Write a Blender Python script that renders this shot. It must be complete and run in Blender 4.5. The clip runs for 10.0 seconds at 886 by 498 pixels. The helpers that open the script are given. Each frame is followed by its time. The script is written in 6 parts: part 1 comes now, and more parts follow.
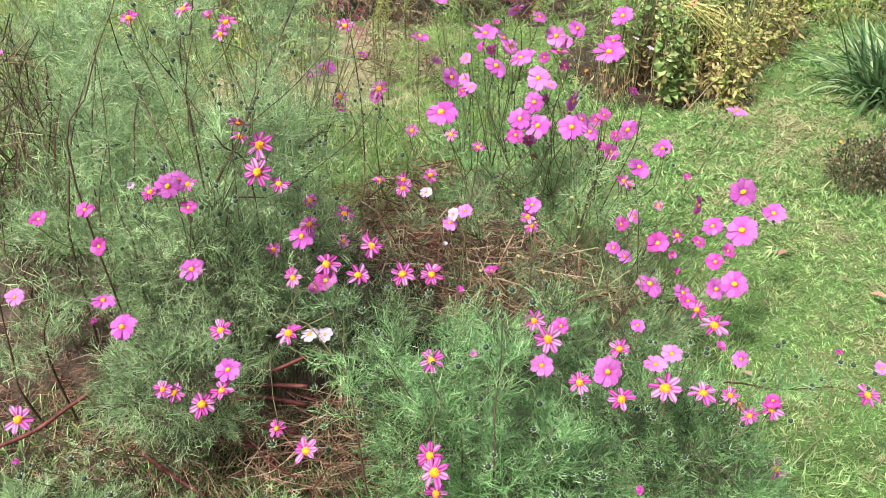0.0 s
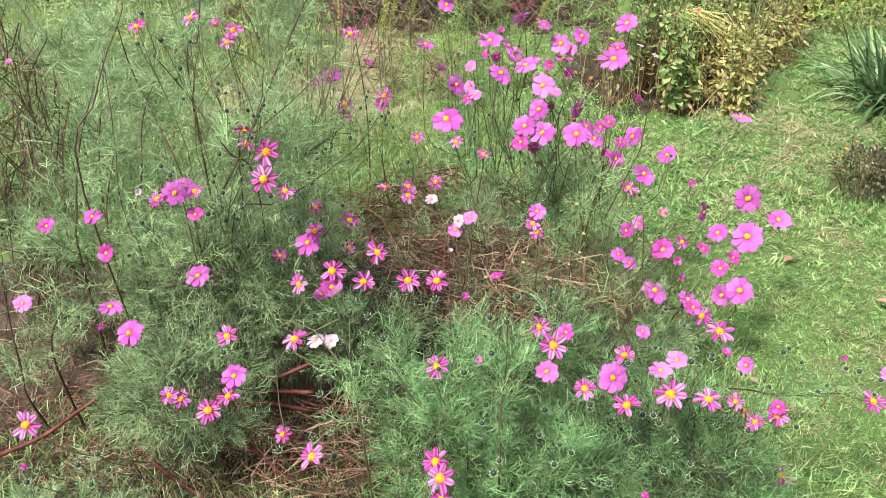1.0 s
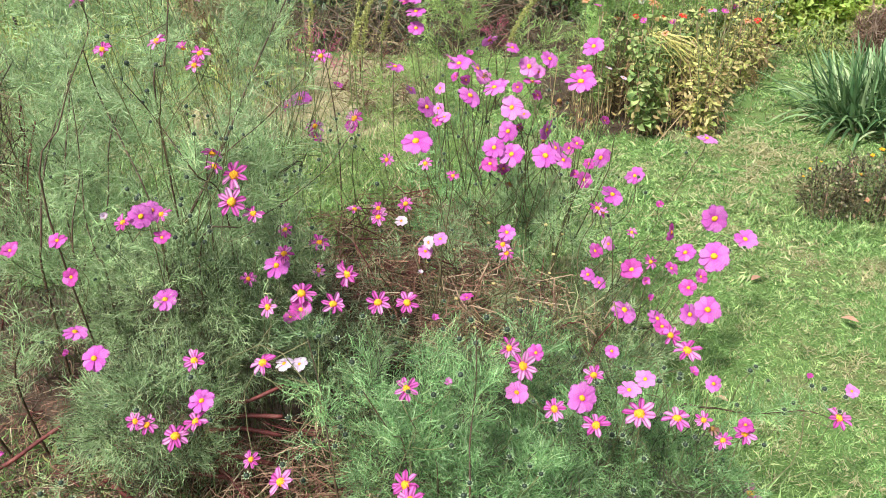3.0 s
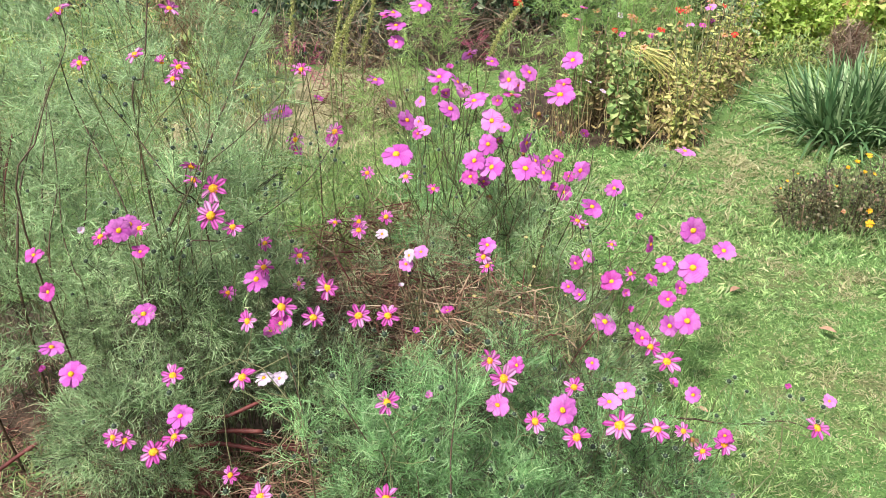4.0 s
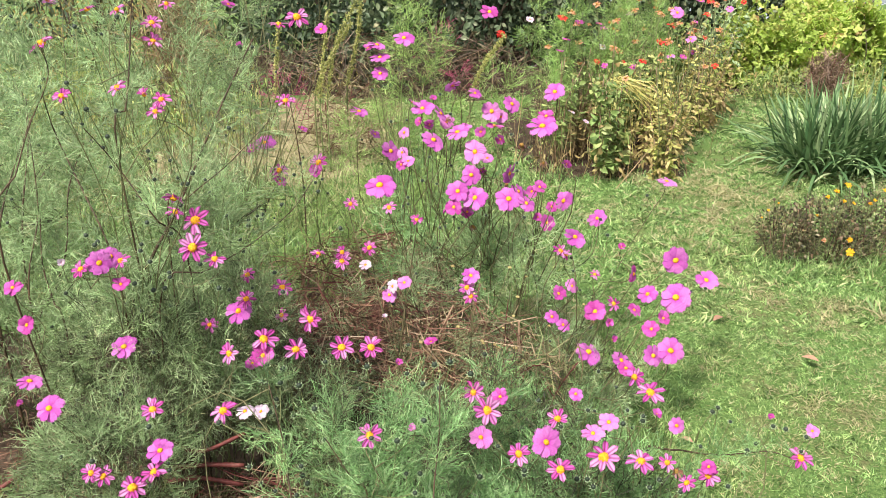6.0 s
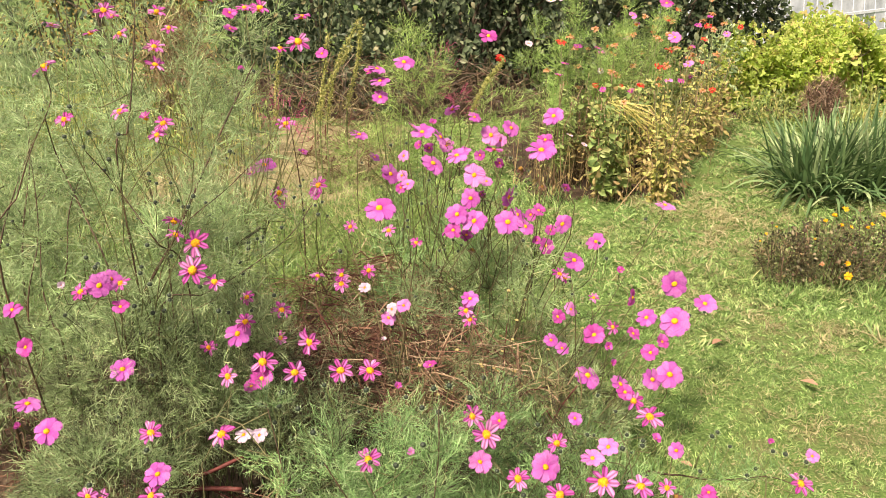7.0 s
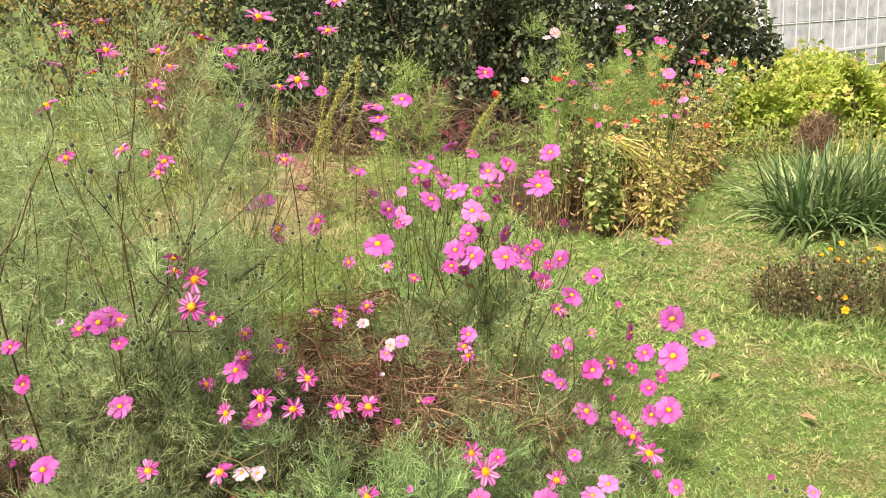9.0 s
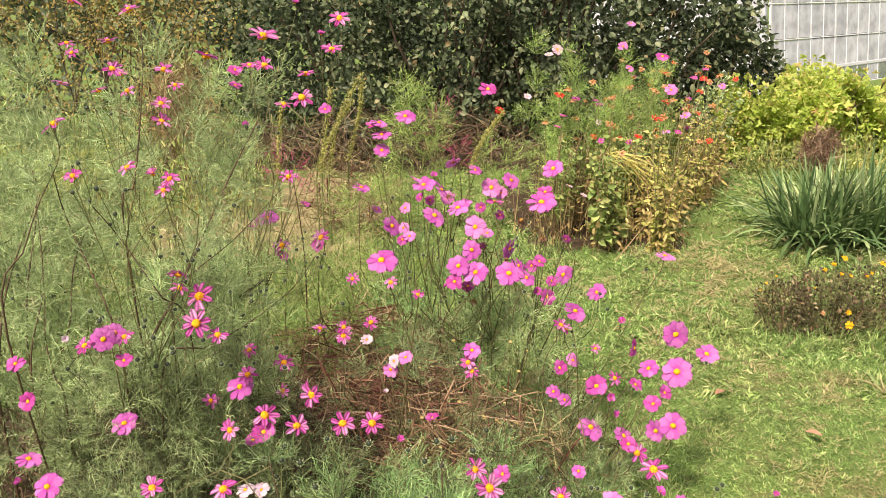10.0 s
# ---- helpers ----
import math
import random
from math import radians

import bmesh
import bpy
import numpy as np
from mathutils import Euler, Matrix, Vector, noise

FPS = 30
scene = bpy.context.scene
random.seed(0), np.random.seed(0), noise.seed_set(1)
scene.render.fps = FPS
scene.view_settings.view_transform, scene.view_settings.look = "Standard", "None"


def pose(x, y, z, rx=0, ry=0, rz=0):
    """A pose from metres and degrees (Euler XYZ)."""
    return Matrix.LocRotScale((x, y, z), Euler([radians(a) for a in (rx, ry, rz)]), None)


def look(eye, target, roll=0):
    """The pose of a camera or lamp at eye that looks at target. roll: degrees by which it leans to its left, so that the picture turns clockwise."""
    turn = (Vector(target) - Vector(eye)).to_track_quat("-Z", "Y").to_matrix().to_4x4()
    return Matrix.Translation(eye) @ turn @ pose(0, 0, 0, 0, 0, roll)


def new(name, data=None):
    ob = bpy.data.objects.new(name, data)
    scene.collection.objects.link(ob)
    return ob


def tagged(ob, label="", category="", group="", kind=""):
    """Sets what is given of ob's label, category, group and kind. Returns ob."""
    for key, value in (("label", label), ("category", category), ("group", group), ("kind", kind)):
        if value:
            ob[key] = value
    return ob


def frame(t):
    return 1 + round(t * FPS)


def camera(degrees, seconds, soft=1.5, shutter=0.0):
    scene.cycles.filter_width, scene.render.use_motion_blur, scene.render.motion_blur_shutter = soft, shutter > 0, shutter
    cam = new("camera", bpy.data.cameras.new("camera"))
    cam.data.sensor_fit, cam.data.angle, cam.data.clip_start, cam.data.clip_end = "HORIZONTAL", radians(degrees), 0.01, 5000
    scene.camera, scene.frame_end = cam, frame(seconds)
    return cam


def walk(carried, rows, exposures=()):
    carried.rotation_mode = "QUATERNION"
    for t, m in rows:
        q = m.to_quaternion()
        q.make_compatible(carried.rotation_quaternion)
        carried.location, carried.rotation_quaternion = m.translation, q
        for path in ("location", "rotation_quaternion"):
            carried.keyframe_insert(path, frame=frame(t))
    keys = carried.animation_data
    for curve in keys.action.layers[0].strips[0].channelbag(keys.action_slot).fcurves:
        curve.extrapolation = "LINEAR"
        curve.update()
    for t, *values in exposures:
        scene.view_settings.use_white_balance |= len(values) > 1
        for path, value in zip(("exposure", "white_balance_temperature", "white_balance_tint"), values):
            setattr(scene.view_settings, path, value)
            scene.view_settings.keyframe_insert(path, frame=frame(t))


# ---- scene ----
cam = camera(56.5, 10.0, soft=0.9)
ROWS = [
    (0.0, -0.0190, 0.0064, 1.4244, 62.456, 0.674, 3.526),
    (0.5, -0.0179, 0.0040, 1.4249, 62.714, 0.744, 3.642),
    (1.0, -0.0193, -0.0001, 1.4256, 62.973, 0.860, 3.822),
    (1.5, -0.0193, 0.0011, 1.4267, 63.030, 0.808, 3.714),
    (2.0, -0.0163, 0.0012, 1.4265, 63.387, 0.694, 3.290),
    (2.5, -0.0120, 0.0003, 1.4269, 63.891, 0.594, 2.690),
    (4.0, -0.0046, -0.0019, 1.4285, 65.290, 0.130, 0.820),
    (4.5, -0.0024, -0.0006, 1.4297, 65.573, 0.094, 0.352),
    (5.0, 0.0000, 0.0000, 1.4300, 66.000, -0.000, 0.000),
    (5.5, 0.0016, 0.0005, 1.4316, 66.553, -0.055, -0.131),
    (7.0, -0.0014, -0.0025, 1.4400, 68.742, -0.343, -0.191),
    (7.5, -0.0030, -0.0036, 1.4424, 69.300, -0.439, -0.241),
    (8.0, -0.0039, -0.0067, 1.4435, 69.802, -0.374, -0.230),
    (8.5, -0.0048, -0.0080, 1.4452, 70.394, -0.353, -0.300),
    (9.0, -0.0050, -0.0083, 1.4475, 71.082, -0.309, -0.430),
    (9.5, -0.0052, -0.0112, 1.4491, 71.757, -0.171, -0.373),
    (10.0, -0.0049, -0.0141, 1.4509, 72.165, -0.106, -0.251),
]
EXPOSURES = [(0.0, 1.10, 6230, 11), (5.7, 1.10, 6230, 11), (6.7, 1.10, 8000, 20), (9.0, 1.08, 8000, 20), (10.0, 0.98, 8000, 20)]
walk(cam, [(t, pose(x, y, z, rx, ry, rz)) for t, x, y, z, rx, ry, rz in ROWS], EXPOSURES)

# ---- light: bright, thinly clouded sky with a soft sun ----
SUN_UP, SUN_ROUND = 52.0, 215.0
world = bpy.data.worlds.new("sky")
scene.world = world
world.use_nodes = True
sky = world.node_tree.nodes.new("ShaderNodeTexSky")
sky.sky_type, sky.sun_disc = "NISHITA", False
sky.sun_elevation, sky.sun_rotation = radians(SUN_UP), radians(SUN_ROUND)
sky.air_density, sky.dust_density, sky.ozone_density = 1.0, 4.0, 1.0
haze = world.node_tree.nodes.new("ShaderNodeMixRGB")
haze.inputs[0].default_value = 0.55
haze.inputs[2].default_value = (7.0, 7.2, 7.4, 1)
world.node_tree.links.new(sky.outputs[0], haze.inputs[1])
back = world.node_tree.nodes["Background"]
back.inputs[1].default_value = 0.078
world.node_tree.links.new(haze.outputs[0], back.inputs[0])
sun = new("sun", bpy.data.lights.new("sun", "SUN"))
sun.data.energy, sun.data.angle, sun.data.color = 4.6, radians(9), (1.0, 0.95, 0.87)
az = radians(SUN_ROUND)
sun.matrix_world = look((0, 0, 20), (0 - math.sin(az), 0 - math.cos(az), 20 - math.tan(radians(SUN_UP))))


# ---- materials ----
def material(name):
    m = bpy.data.materials.new(name)
    m.use_nodes = True
    nt = m.node_tree
    nt.nodes.clear()
    out = nt.nodes.new("ShaderNodeOutputMaterial")
    return m, nt, out


def node(nt, kind, values=(), **attrs):
    n = nt.nodes.new("ShaderNode" + kind)
    for k, v in attrs.items():
        setattr(n, k, v)
    for k, v in dict(values).items():
        if isinstance(v, bpy.types.NodeSocket):
            nt.links.new(v, n.inputs[k])
        else:
            n.inputs[k].default_value = v
    return n


def ramp(nt, fac, stops):
    n = nt.nodes.new("ShaderNodeValToRGB")
    n.color_ramp.elements.remove(n.color_ramp.elements[1])
    for i, (at, c) in enumerate(stops):
        e = n.color_ramp.elements[0] if i == 0 else n.color_ramp.elements.new(at)
        e.position, e.color = at, (*c, 1)
    nt.links.new(fac, n.inputs[0])
    return n.outputs[0]


def noise_at(nt, scale, detail=3.0, rough=0.55, where=None):
    if where is None:
        where = node(nt, "TexCoord").outputs["Object"]
    return node(nt, "TexNoise", {"Vector": where, "Scale": scale, "Detail": detail, "Roughness": rough}).outputs[0]


def mixed(nt, fac, a, b, blend="MIX"):
    return node(nt, "MixRGB", {0: fac, 1: a, 2: b}, blend_type=blend).outputs[0]


def piece_random(nt):
    """A value of its own for each piece of a mesh and for each object."""
    a = node(nt, "NewGeometry").outputs["Random Per Island"]
    b = node(nt, "ObjectInfo").outputs["Random"]
    s = node(nt, "Math", {0: a, 1: b}, operation="ADD").outputs[0]
    return node(nt, "Math", {0: s}, operation="FRACT").outputs[0]


def leafy(name, stops, patch=(0.75, 1.25), patch_scale=4.0, through_light=0.34, rough=0.5, gloss=0.3, veins=0.0, tint=None, clump=None):
    m, nt, out = material(name)
    c = ramp(nt, piece_random(nt), stops)
    n = noise_at(nt, patch_scale)
    k = ramp(nt, n, [(0.3, tint[0] if tint else (patch[0],) * 3), (0.7, tint[1] if tint else (patch[1],) * 3)])
    c = mixed(nt, 1.0, c, k, "MULTIPLY")
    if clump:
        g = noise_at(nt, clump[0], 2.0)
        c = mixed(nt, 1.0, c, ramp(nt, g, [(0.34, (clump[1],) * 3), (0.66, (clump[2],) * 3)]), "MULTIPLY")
    if veins:
        g = noise_at(nt, 90.0, 2.0)
        c = mixed(nt, 1.0, c, ramp(nt, g, [(0.3, (1 - veins,) * 3), (0.7, (1 + veins,) * 3)]), "MULTIPLY")
    p = node(nt, "BsdfPrincipled", {"Base Color": c, "Roughness": rough, "Specular IOR Level": gloss})
    t = node(nt, "BsdfTranslucent", {"Color": c})
    mix = node(nt, "MixShader", {0: through_light, 1: p.outputs[0], 2: t.outputs[0]})
    nt.links.new(mix.outputs[0], out.inputs[0])
    return m


def petal_material(name, stops, eye, tip=(1, 1, 1), streak=(0.86, 1.08), lines=2.4):
    """Petals run along y from 0 at the heart to 1 at the tip."""
    m, nt, out = material(name)
    where = node(nt, "TexCoord").outputs["Object"]
    sep = node(nt, "SeparateXYZ", {0: where})
    c = ramp(nt, node(nt, "ObjectInfo").outputs["Random"], stops)
    along = ramp(nt, sep.outputs[1], [(0.15, eye), (0.52, (1, 1, 1)), (0.85, (1, 1, 1)), (1.0, tip)])
    c = mixed(nt, 1.0, c, along, "MULTIPLY")
    wave = node(nt, "TexWave", {"Vector": where, "Scale": lines, "Distortion": 1.2, "Detail": 2.0}, bands_direction="X").outputs[0]
    line = node(nt, "MapRange", {0: wave, 3: streak[0], 4: streak[1]})
    blotch = node(nt, "MapRange", {0: noise_at(nt, 3.5, 3.0, 0.6, where), 1: 0.3, 2: 0.7, 3: 0.9, 4: 1.08})
    c = mixed(nt, 1.0, c, blotch.outputs[0], "MULTIPLY")
    c = mixed(nt, 1.0, c, line.outputs[0], "MULTIPLY")
    relief = node(nt, "Bump", {"Strength": 0.35, "Distance": 0.03, "Height": wave})
    p = node(nt, "BsdfPrincipled", {"Base Color": c, "Roughness": 0.6, "Specular IOR Level": 0.2, "Normal": relief.outputs[0]})
    t = node(nt, "BsdfTranslucent", {"Color": c})
    mix = node(nt, "MixShader", {0: 0.35, 1: p.outputs[0], 2: t.outputs[0]})
    nt.links.new(mix.outputs[0], out.inputs[0])
    return m


def rough_material(name, stops, scale=30.0, rough=0.85, bump=0.3, fine=200.0, spec=0.2):
    m, nt, out = material(name)
    c = ramp(nt, noise_at(nt, scale, 5.0), stops)
    f = noise_at(nt, fine, 3.0)
    c = mixed(nt, 1.0, c, ramp(nt, f, [(0.3, (0.72,) * 3), (0.7, (1.25,) * 3)]), "MULTIPLY")
    b = node(nt, "Bump", {"Strength": bump, "Distance": 0.005, "Height": f})
    p = node(nt, "BsdfPrincipled", {"Base Color": c, "Roughness": rough, "Normal": b.outputs[0], "Specular IOR Level": spec})
    nt.links.new(p.outputs[0], out.inputs[0])
    return m


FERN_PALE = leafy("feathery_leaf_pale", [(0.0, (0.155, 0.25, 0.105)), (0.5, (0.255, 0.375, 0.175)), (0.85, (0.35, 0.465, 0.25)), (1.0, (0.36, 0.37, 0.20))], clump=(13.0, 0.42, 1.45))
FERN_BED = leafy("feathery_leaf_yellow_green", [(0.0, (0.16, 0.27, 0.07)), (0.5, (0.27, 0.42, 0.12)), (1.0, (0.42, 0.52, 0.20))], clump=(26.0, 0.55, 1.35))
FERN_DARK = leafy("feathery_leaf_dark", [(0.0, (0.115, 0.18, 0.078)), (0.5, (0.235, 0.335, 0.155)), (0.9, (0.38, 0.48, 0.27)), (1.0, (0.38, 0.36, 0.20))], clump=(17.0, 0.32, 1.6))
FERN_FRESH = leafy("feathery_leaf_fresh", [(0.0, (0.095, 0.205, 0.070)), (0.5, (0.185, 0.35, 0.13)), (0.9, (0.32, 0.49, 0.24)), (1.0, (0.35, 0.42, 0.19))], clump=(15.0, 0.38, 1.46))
FERN_DRY = leafy("feathery_leaf_dry", [(0.0, (0.10, 0.065, 0.04)), (0.4, (0.22, 0.16, 0.09)), (0.8, (0.36, 0.29, 0.17)), (1.0, (0.22, 0.26, 0.11))], through_light=0.2)
# withered inner leaves, coloured near black to put shade into the foliage gaps
FERN_INNER = leafy("feathery_leaf_inner_shade", [(0.0, (0.020, 0.020, 0.013)), (0.5, (0.05, 0.046, 0.027)), (0.85, (0.085, 0.07, 0.042)), (1.0, (0.07, 0.10, 0.04))], through_light=0.15)
STRAW = leafy("dry_straw", [(0.0, (0.045, 0.022, 0.017)), (0.35, (0.145, 0.066, 0.045)), (0.75, (0.26, 0.15, 0.095)), (1.0, (0.42, 0.34, 0.23))], through_light=0.1, rough=0.65)
STEM_RED = rough_material("stem_red_brown", [(0.3, (0.030, 0.024, 0.015)), (0.7, (0.085, 0.050, 0.031))], 40, 0.6, 0.2)
STEM_GREEN = rough_material("stem_green", [(0.3, (0.085, 0.11, 0.04)), (0.7, (0.16, 0.17, 0.075))], 30, 0.55, 0.1)
STEM_OLIVE = rough_material("stem_dark_olive", [(0.3, (0.075, 0.080, 0.038)), (0.7, (0.15, 0.14, 0.068))], 30, 0.6, 0.1)
BED_GREEN = leafy("feathery_leaf_bed", [(0.0, (0.15, 0.285, 0.063)), (0.5, (0.265, 0.44, 0.125)), (1.0, (0.43, 0.56, 0.21))], clump=(12.0, 0.5, 1.35))
STEM_FALLEN = rough_material("fallen_stem_red", [(0.3, (0.042, 0.011, 0.010)), (0.55, (0.10, 0.026, 0.023)), (0.78, (0.16, 0.066, 0.052))], 25, 0.6, 0.3, 120.0, 0.2)
BARK = rough_material("bark_dark", [(0.3, (0.035, 0.027, 0.02)), (0.7, (0.09, 0.07, 0.05))], 15, 0.9, 0.6, 80.0)
PINK = petal_material("petal_pink", [(0.0, (0.46, 0.085, 0.40)), (0.5, (0.53, 0.13, 0.47)), (1.0, (0.62, 0.20, 0.55))], (0.76, 0.36, 0.68), (1.06, 1.25, 1.08), (0.88, 1.07), 5.0)
MAGENTA = petal_material("petal_magenta", [(0.0, (0.40, 0.045, 0.26)), (0.5, (0.50, 0.085, 0.38)), (1.0, (0.60, 0.15, 0.49))], (0.72, 0.38, 0.6), (1.05, 1.2, 1.05), (0.82, 1.11), 4.0)
STAR = petal_material("petal_star", [(0.0, (0.40, 0.055, 0.27)), (0.5, (0.49, 0.11, 0.37)), (1.0, (0.60, 0.27, 0.50))], (0.7, 0.35, 0.6), (1.0, 0.8, 0.95), (0.58, 1.28), 1.7)
PALE = petal_material("petal_pale", [(0.0, (0.60, 0.17, 0.50)), (1.0, (0.68, 0.28, 0.60))], (0.85, 0.6, 0.8))
WHITE = petal_material("petal_white", [(0.0, (0.56, 0.39, 0.54)), (1.0, (0.68, 0.61, 0.67))], (0.9, 0.6, 0.8))
RED = petal_material("petal_red", [(0.0, (0.62, 0.03, 0.02)), (0.6, (0.72, 0.06, 0.04)), (1.0, (0.74, 0.10, 0.12))], (0.8, 0.8, 0.6))
ORANGE = petal_material("petal_faded_orange", [(0.0, (0.52, 0.20, 0.10)), (0.5, (0.62, 0.32, 0.17)), (0.8, (0.60, 0.40, 0.25)), (1.0, (0.55, 0.20, 0.16))], (0.7, 0.6, 0.5))
BROWNED = petal_material("petal_withered", [(0.0, (0.20, 0.10, 0.07)), (0.5, (0.32, 0.18, 0.13)), (1.0, (0.42, 0.24, 0.27))], (0.7, 0.6, 0.5))
YELLOW = petal_material("petal_yellow", [(0.0, (0.78, 0.42, 0.02)), (1.0, (0.82, 0.52, 0.04))], (0.9, 0.7, 0.5))
HEART = rough_material("flower_heart", [(0.35, (0.70, 0.27, 0.015)), (0.65, (0.84, 0.45, 0.03))], 9.0, 0.8, 0.8, 30.0)
HEART_BROWN = rough_material("flower_heart_faded", [(0.35, (0.20, 0.11, 0.04)), (0.65, (0.45, 0.26, 0.06))], 9.0, 0.85, 0.8, 30.0)
BUD = rough_material("bud_dark_green", [(0.3, (0.010, 0.018, 0.011)), (0.7, (0.028, 0.045, 0.026))], 6.0, 0.45, 0.2, 20.0, 0.4)
BRACT = leafy("bract", [(0.0, (0.19, 0.28, 0.14)), (1.0, (0.36, 0.46, 0.29))])
OVAL_LEAF = leafy("zinnia_leaf", [(0.0, (0.12, 0.20, 0.06)), (0.4, (0.24, 0.34, 0.11)), (0.75, (0.35, 0.43, 0.155)), (0.93, (0.48, 0.48, 0.19)), (1.0, (0.30, 0.20, 0.09))], patch_scale=2.5, veins=0.12, clump=(9.0, 0.6, 1.3))
YELLOW_LEAF = leafy("zinnia_leaf_yellowing", [(0.0, (0.22, 0.29, 0.075)), (0.4, (0.40, 0.43, 0.13)), (0.75, (0.56, 0.51, 0.18)), (0.93, (0.58, 0.46, 0.20)), (1.0, (0.30, 0.19, 0.08))], patch_scale=3.0, veins=0.12, clump=(10.0, 0.65, 1.25))
DRY_BLADE = leafy("dry_zinnia_stalk", [(0.0, (0.07, 0.043, 0.024)), (0.4, (0.155, 0.105, 0.055)), (0.8, (0.27, 0.20, 0.10)), (1.0, (0.42, 0.34, 0.18))], through_light=0.1)
DRY_LEAF = leafy("zinnia_leaf_dry", [(0.0, (0.19, 0.13, 0.06)), (0.4, (0.34, 0.27, 0.11)), (1.0, (0.50, 0.43, 0.19))], patch_scale=3.0, veins=0.15, through_light=0.35)
VINE_LEAF = leafy("vine_leaf", [(0.0, (0.30, 0.43, 0.09)), (0.4, (0.45, 0.58, 0.15)), (0.72, (0.58, 0.68, 0.20)), (0.92, (0.70, 0.68, 0.27)), (1.0, (0.46, 0.30, 0.14))], patch=(0.9, 1.12), patch_scale=5.0, veins=0.1, through_light=0.62)
SHRUB_LEAF = leafy("shrub_leaf", [(0.0, (0.030, 0.052, 0.028)), (0.40, (0.060, 0.095, 0.050)), (0.75, (0.115, 0.16, 0.085)), (0.96, (0.20, 0.235, 0.135)), (1.0, (0.24, 0.19, 0.10))], patch=(0.5, 1.35), patch_scale=1.6, gloss=0.3, rough=0.5, veins=0.1, through_light=0.25)
AUTUMN_LEAF = leafy("autumn_leaf", [(0.0, (0.11, 0.12, 0.045)), (0.4, (0.23, 0.205, 0.075)), (0.75, (0.34, 0.27, 0.095)), (0.94, (0.40, 0.29, 0.09)), (1.0, (0.18, 0.11, 0.05))], patch_scale=0.8, veins=0.1)
BLADE_LEAF = leafy("strap_leaf", [(0.0, (0.042, 0.098, 0.036)), (0.45, (0.098, 0.18, 0.070)), (0.8, (0.19, 0.295, 0.125)), (1.0, (0.36, 0.44, 0.24))], gloss=0.35, rough=0.5, through_light=0.25, patch_scale=8.0)
GRASS = leafy("grass_blade", [(0.0, (0.075, 0.15, 0.045)), (0.35, (0.16, 0.275, 0.09)), (0.7, (0.25, 0.39, 0.145)), (0.9, (0.33, 0.45, 0.19)), (1.0, (0.43, 0.43, 0.23))], patch_scale=2.2, through_light=0.3, tint=((0.86, 0.97, 0.86), (1.20, 1.06, 1.06)), clump=(26.0, 0.52, 1.38))
GRASS_DRY = leafy("grass_straw", [(0.0, (0.20, 0.20, 0.09)), (0.5, (0.31, 0.29, 0.15)), (1.0, (0.44, 0.40, 0.24))], patch=(0.8, 1.2), patch_scale=5.0, through_light=0.25)
MARI_LEAF = leafy("marigold_leaf", [(0.0, (0.035, 0.035, 0.022)), (0.4, (0.10, 0.10, 0.05)), (0.7, (0.17, 0.20, 0.085)), (0.88, (0.24, 0.16, 0.09)), (1.0, (0.40, 0.36, 0.24))], clump=(26.0, 0.5, 1.4))
SPIKE = leafy("seed_spike", [(0.0, (0.24, 0.28, 0.08)), (0.6, (0.38, 0.39, 0.13)), (1.0, (0.46, 0.40, 0.19))])
PLUME = leafy("plume_purple", [(0.0, (0.22, 0.03, 0.08)), (0.6, (0.36, 0.06, 0.14)), (1.0, (0.45, 0.15, 0.22))])
TWIG_DRY = leafy("dry_twig", [(0.0, (0.09, 0.06, 0.042)), (0.6, (0.19, 0.125, 0.085)), (1.0, (0.32, 0.23, 0.16))], through_light=0.05)
GRASS_ARC = leafy("yellowed_grass", [(0.0, (0.36, 0.36, 0.10)), (0.6, (0.52, 0.46, 0.16)), (1.0, (0.60, 0.52, 0.24))], through_light=0.25)


def ground_material():
    m, nt, out = material("lawn_ground")
    where = node(nt, "TexCoord").outputs["Object"]
    big = noise_at(nt, 1.1, 4.0, 0.6, where)
    mid = noise_at(nt, 9.0, 5.0, 0.65, where)
    fine = noise_at(nt, 120.0, 4.0, 0.7, where)
    green = ramp(nt, fine, [(0.3, (0.035, 0.070, 0.018)), (0.5, (0.085, 0.15, 0.042)), (0.7, (0.18, 0.25, 0.085))])
    straw = ramp(nt, fine, [(0.3, (0.06, 0.046, 0.026)), (0.7, (0.22, 0.175, 0.10))])
    both = node(nt, "Math", {0: node(nt, "Math", {0: big, 1: mid}, operation="ADD").outputs[0], 1: 0.5}, operation="MULTIPLY").outputs[0]
    c = mixed(nt, ramp(nt, both, [(0.52, (0, 0, 0)), (0.64, (0.7, 0.7, 0.7))]), green, straw)
    b = node(nt, "Bump", {"Strength": 0.8, "Distance": 0.01, "Height": fine})
    p = node(nt, "BsdfPrincipled", {"Base Color": c, "Roughness": 0.9, "Normal": b.outputs[0], "Specular IOR Level": 0.1})
    nt.links.new(p.outputs[0], out.inputs[0])
    return m


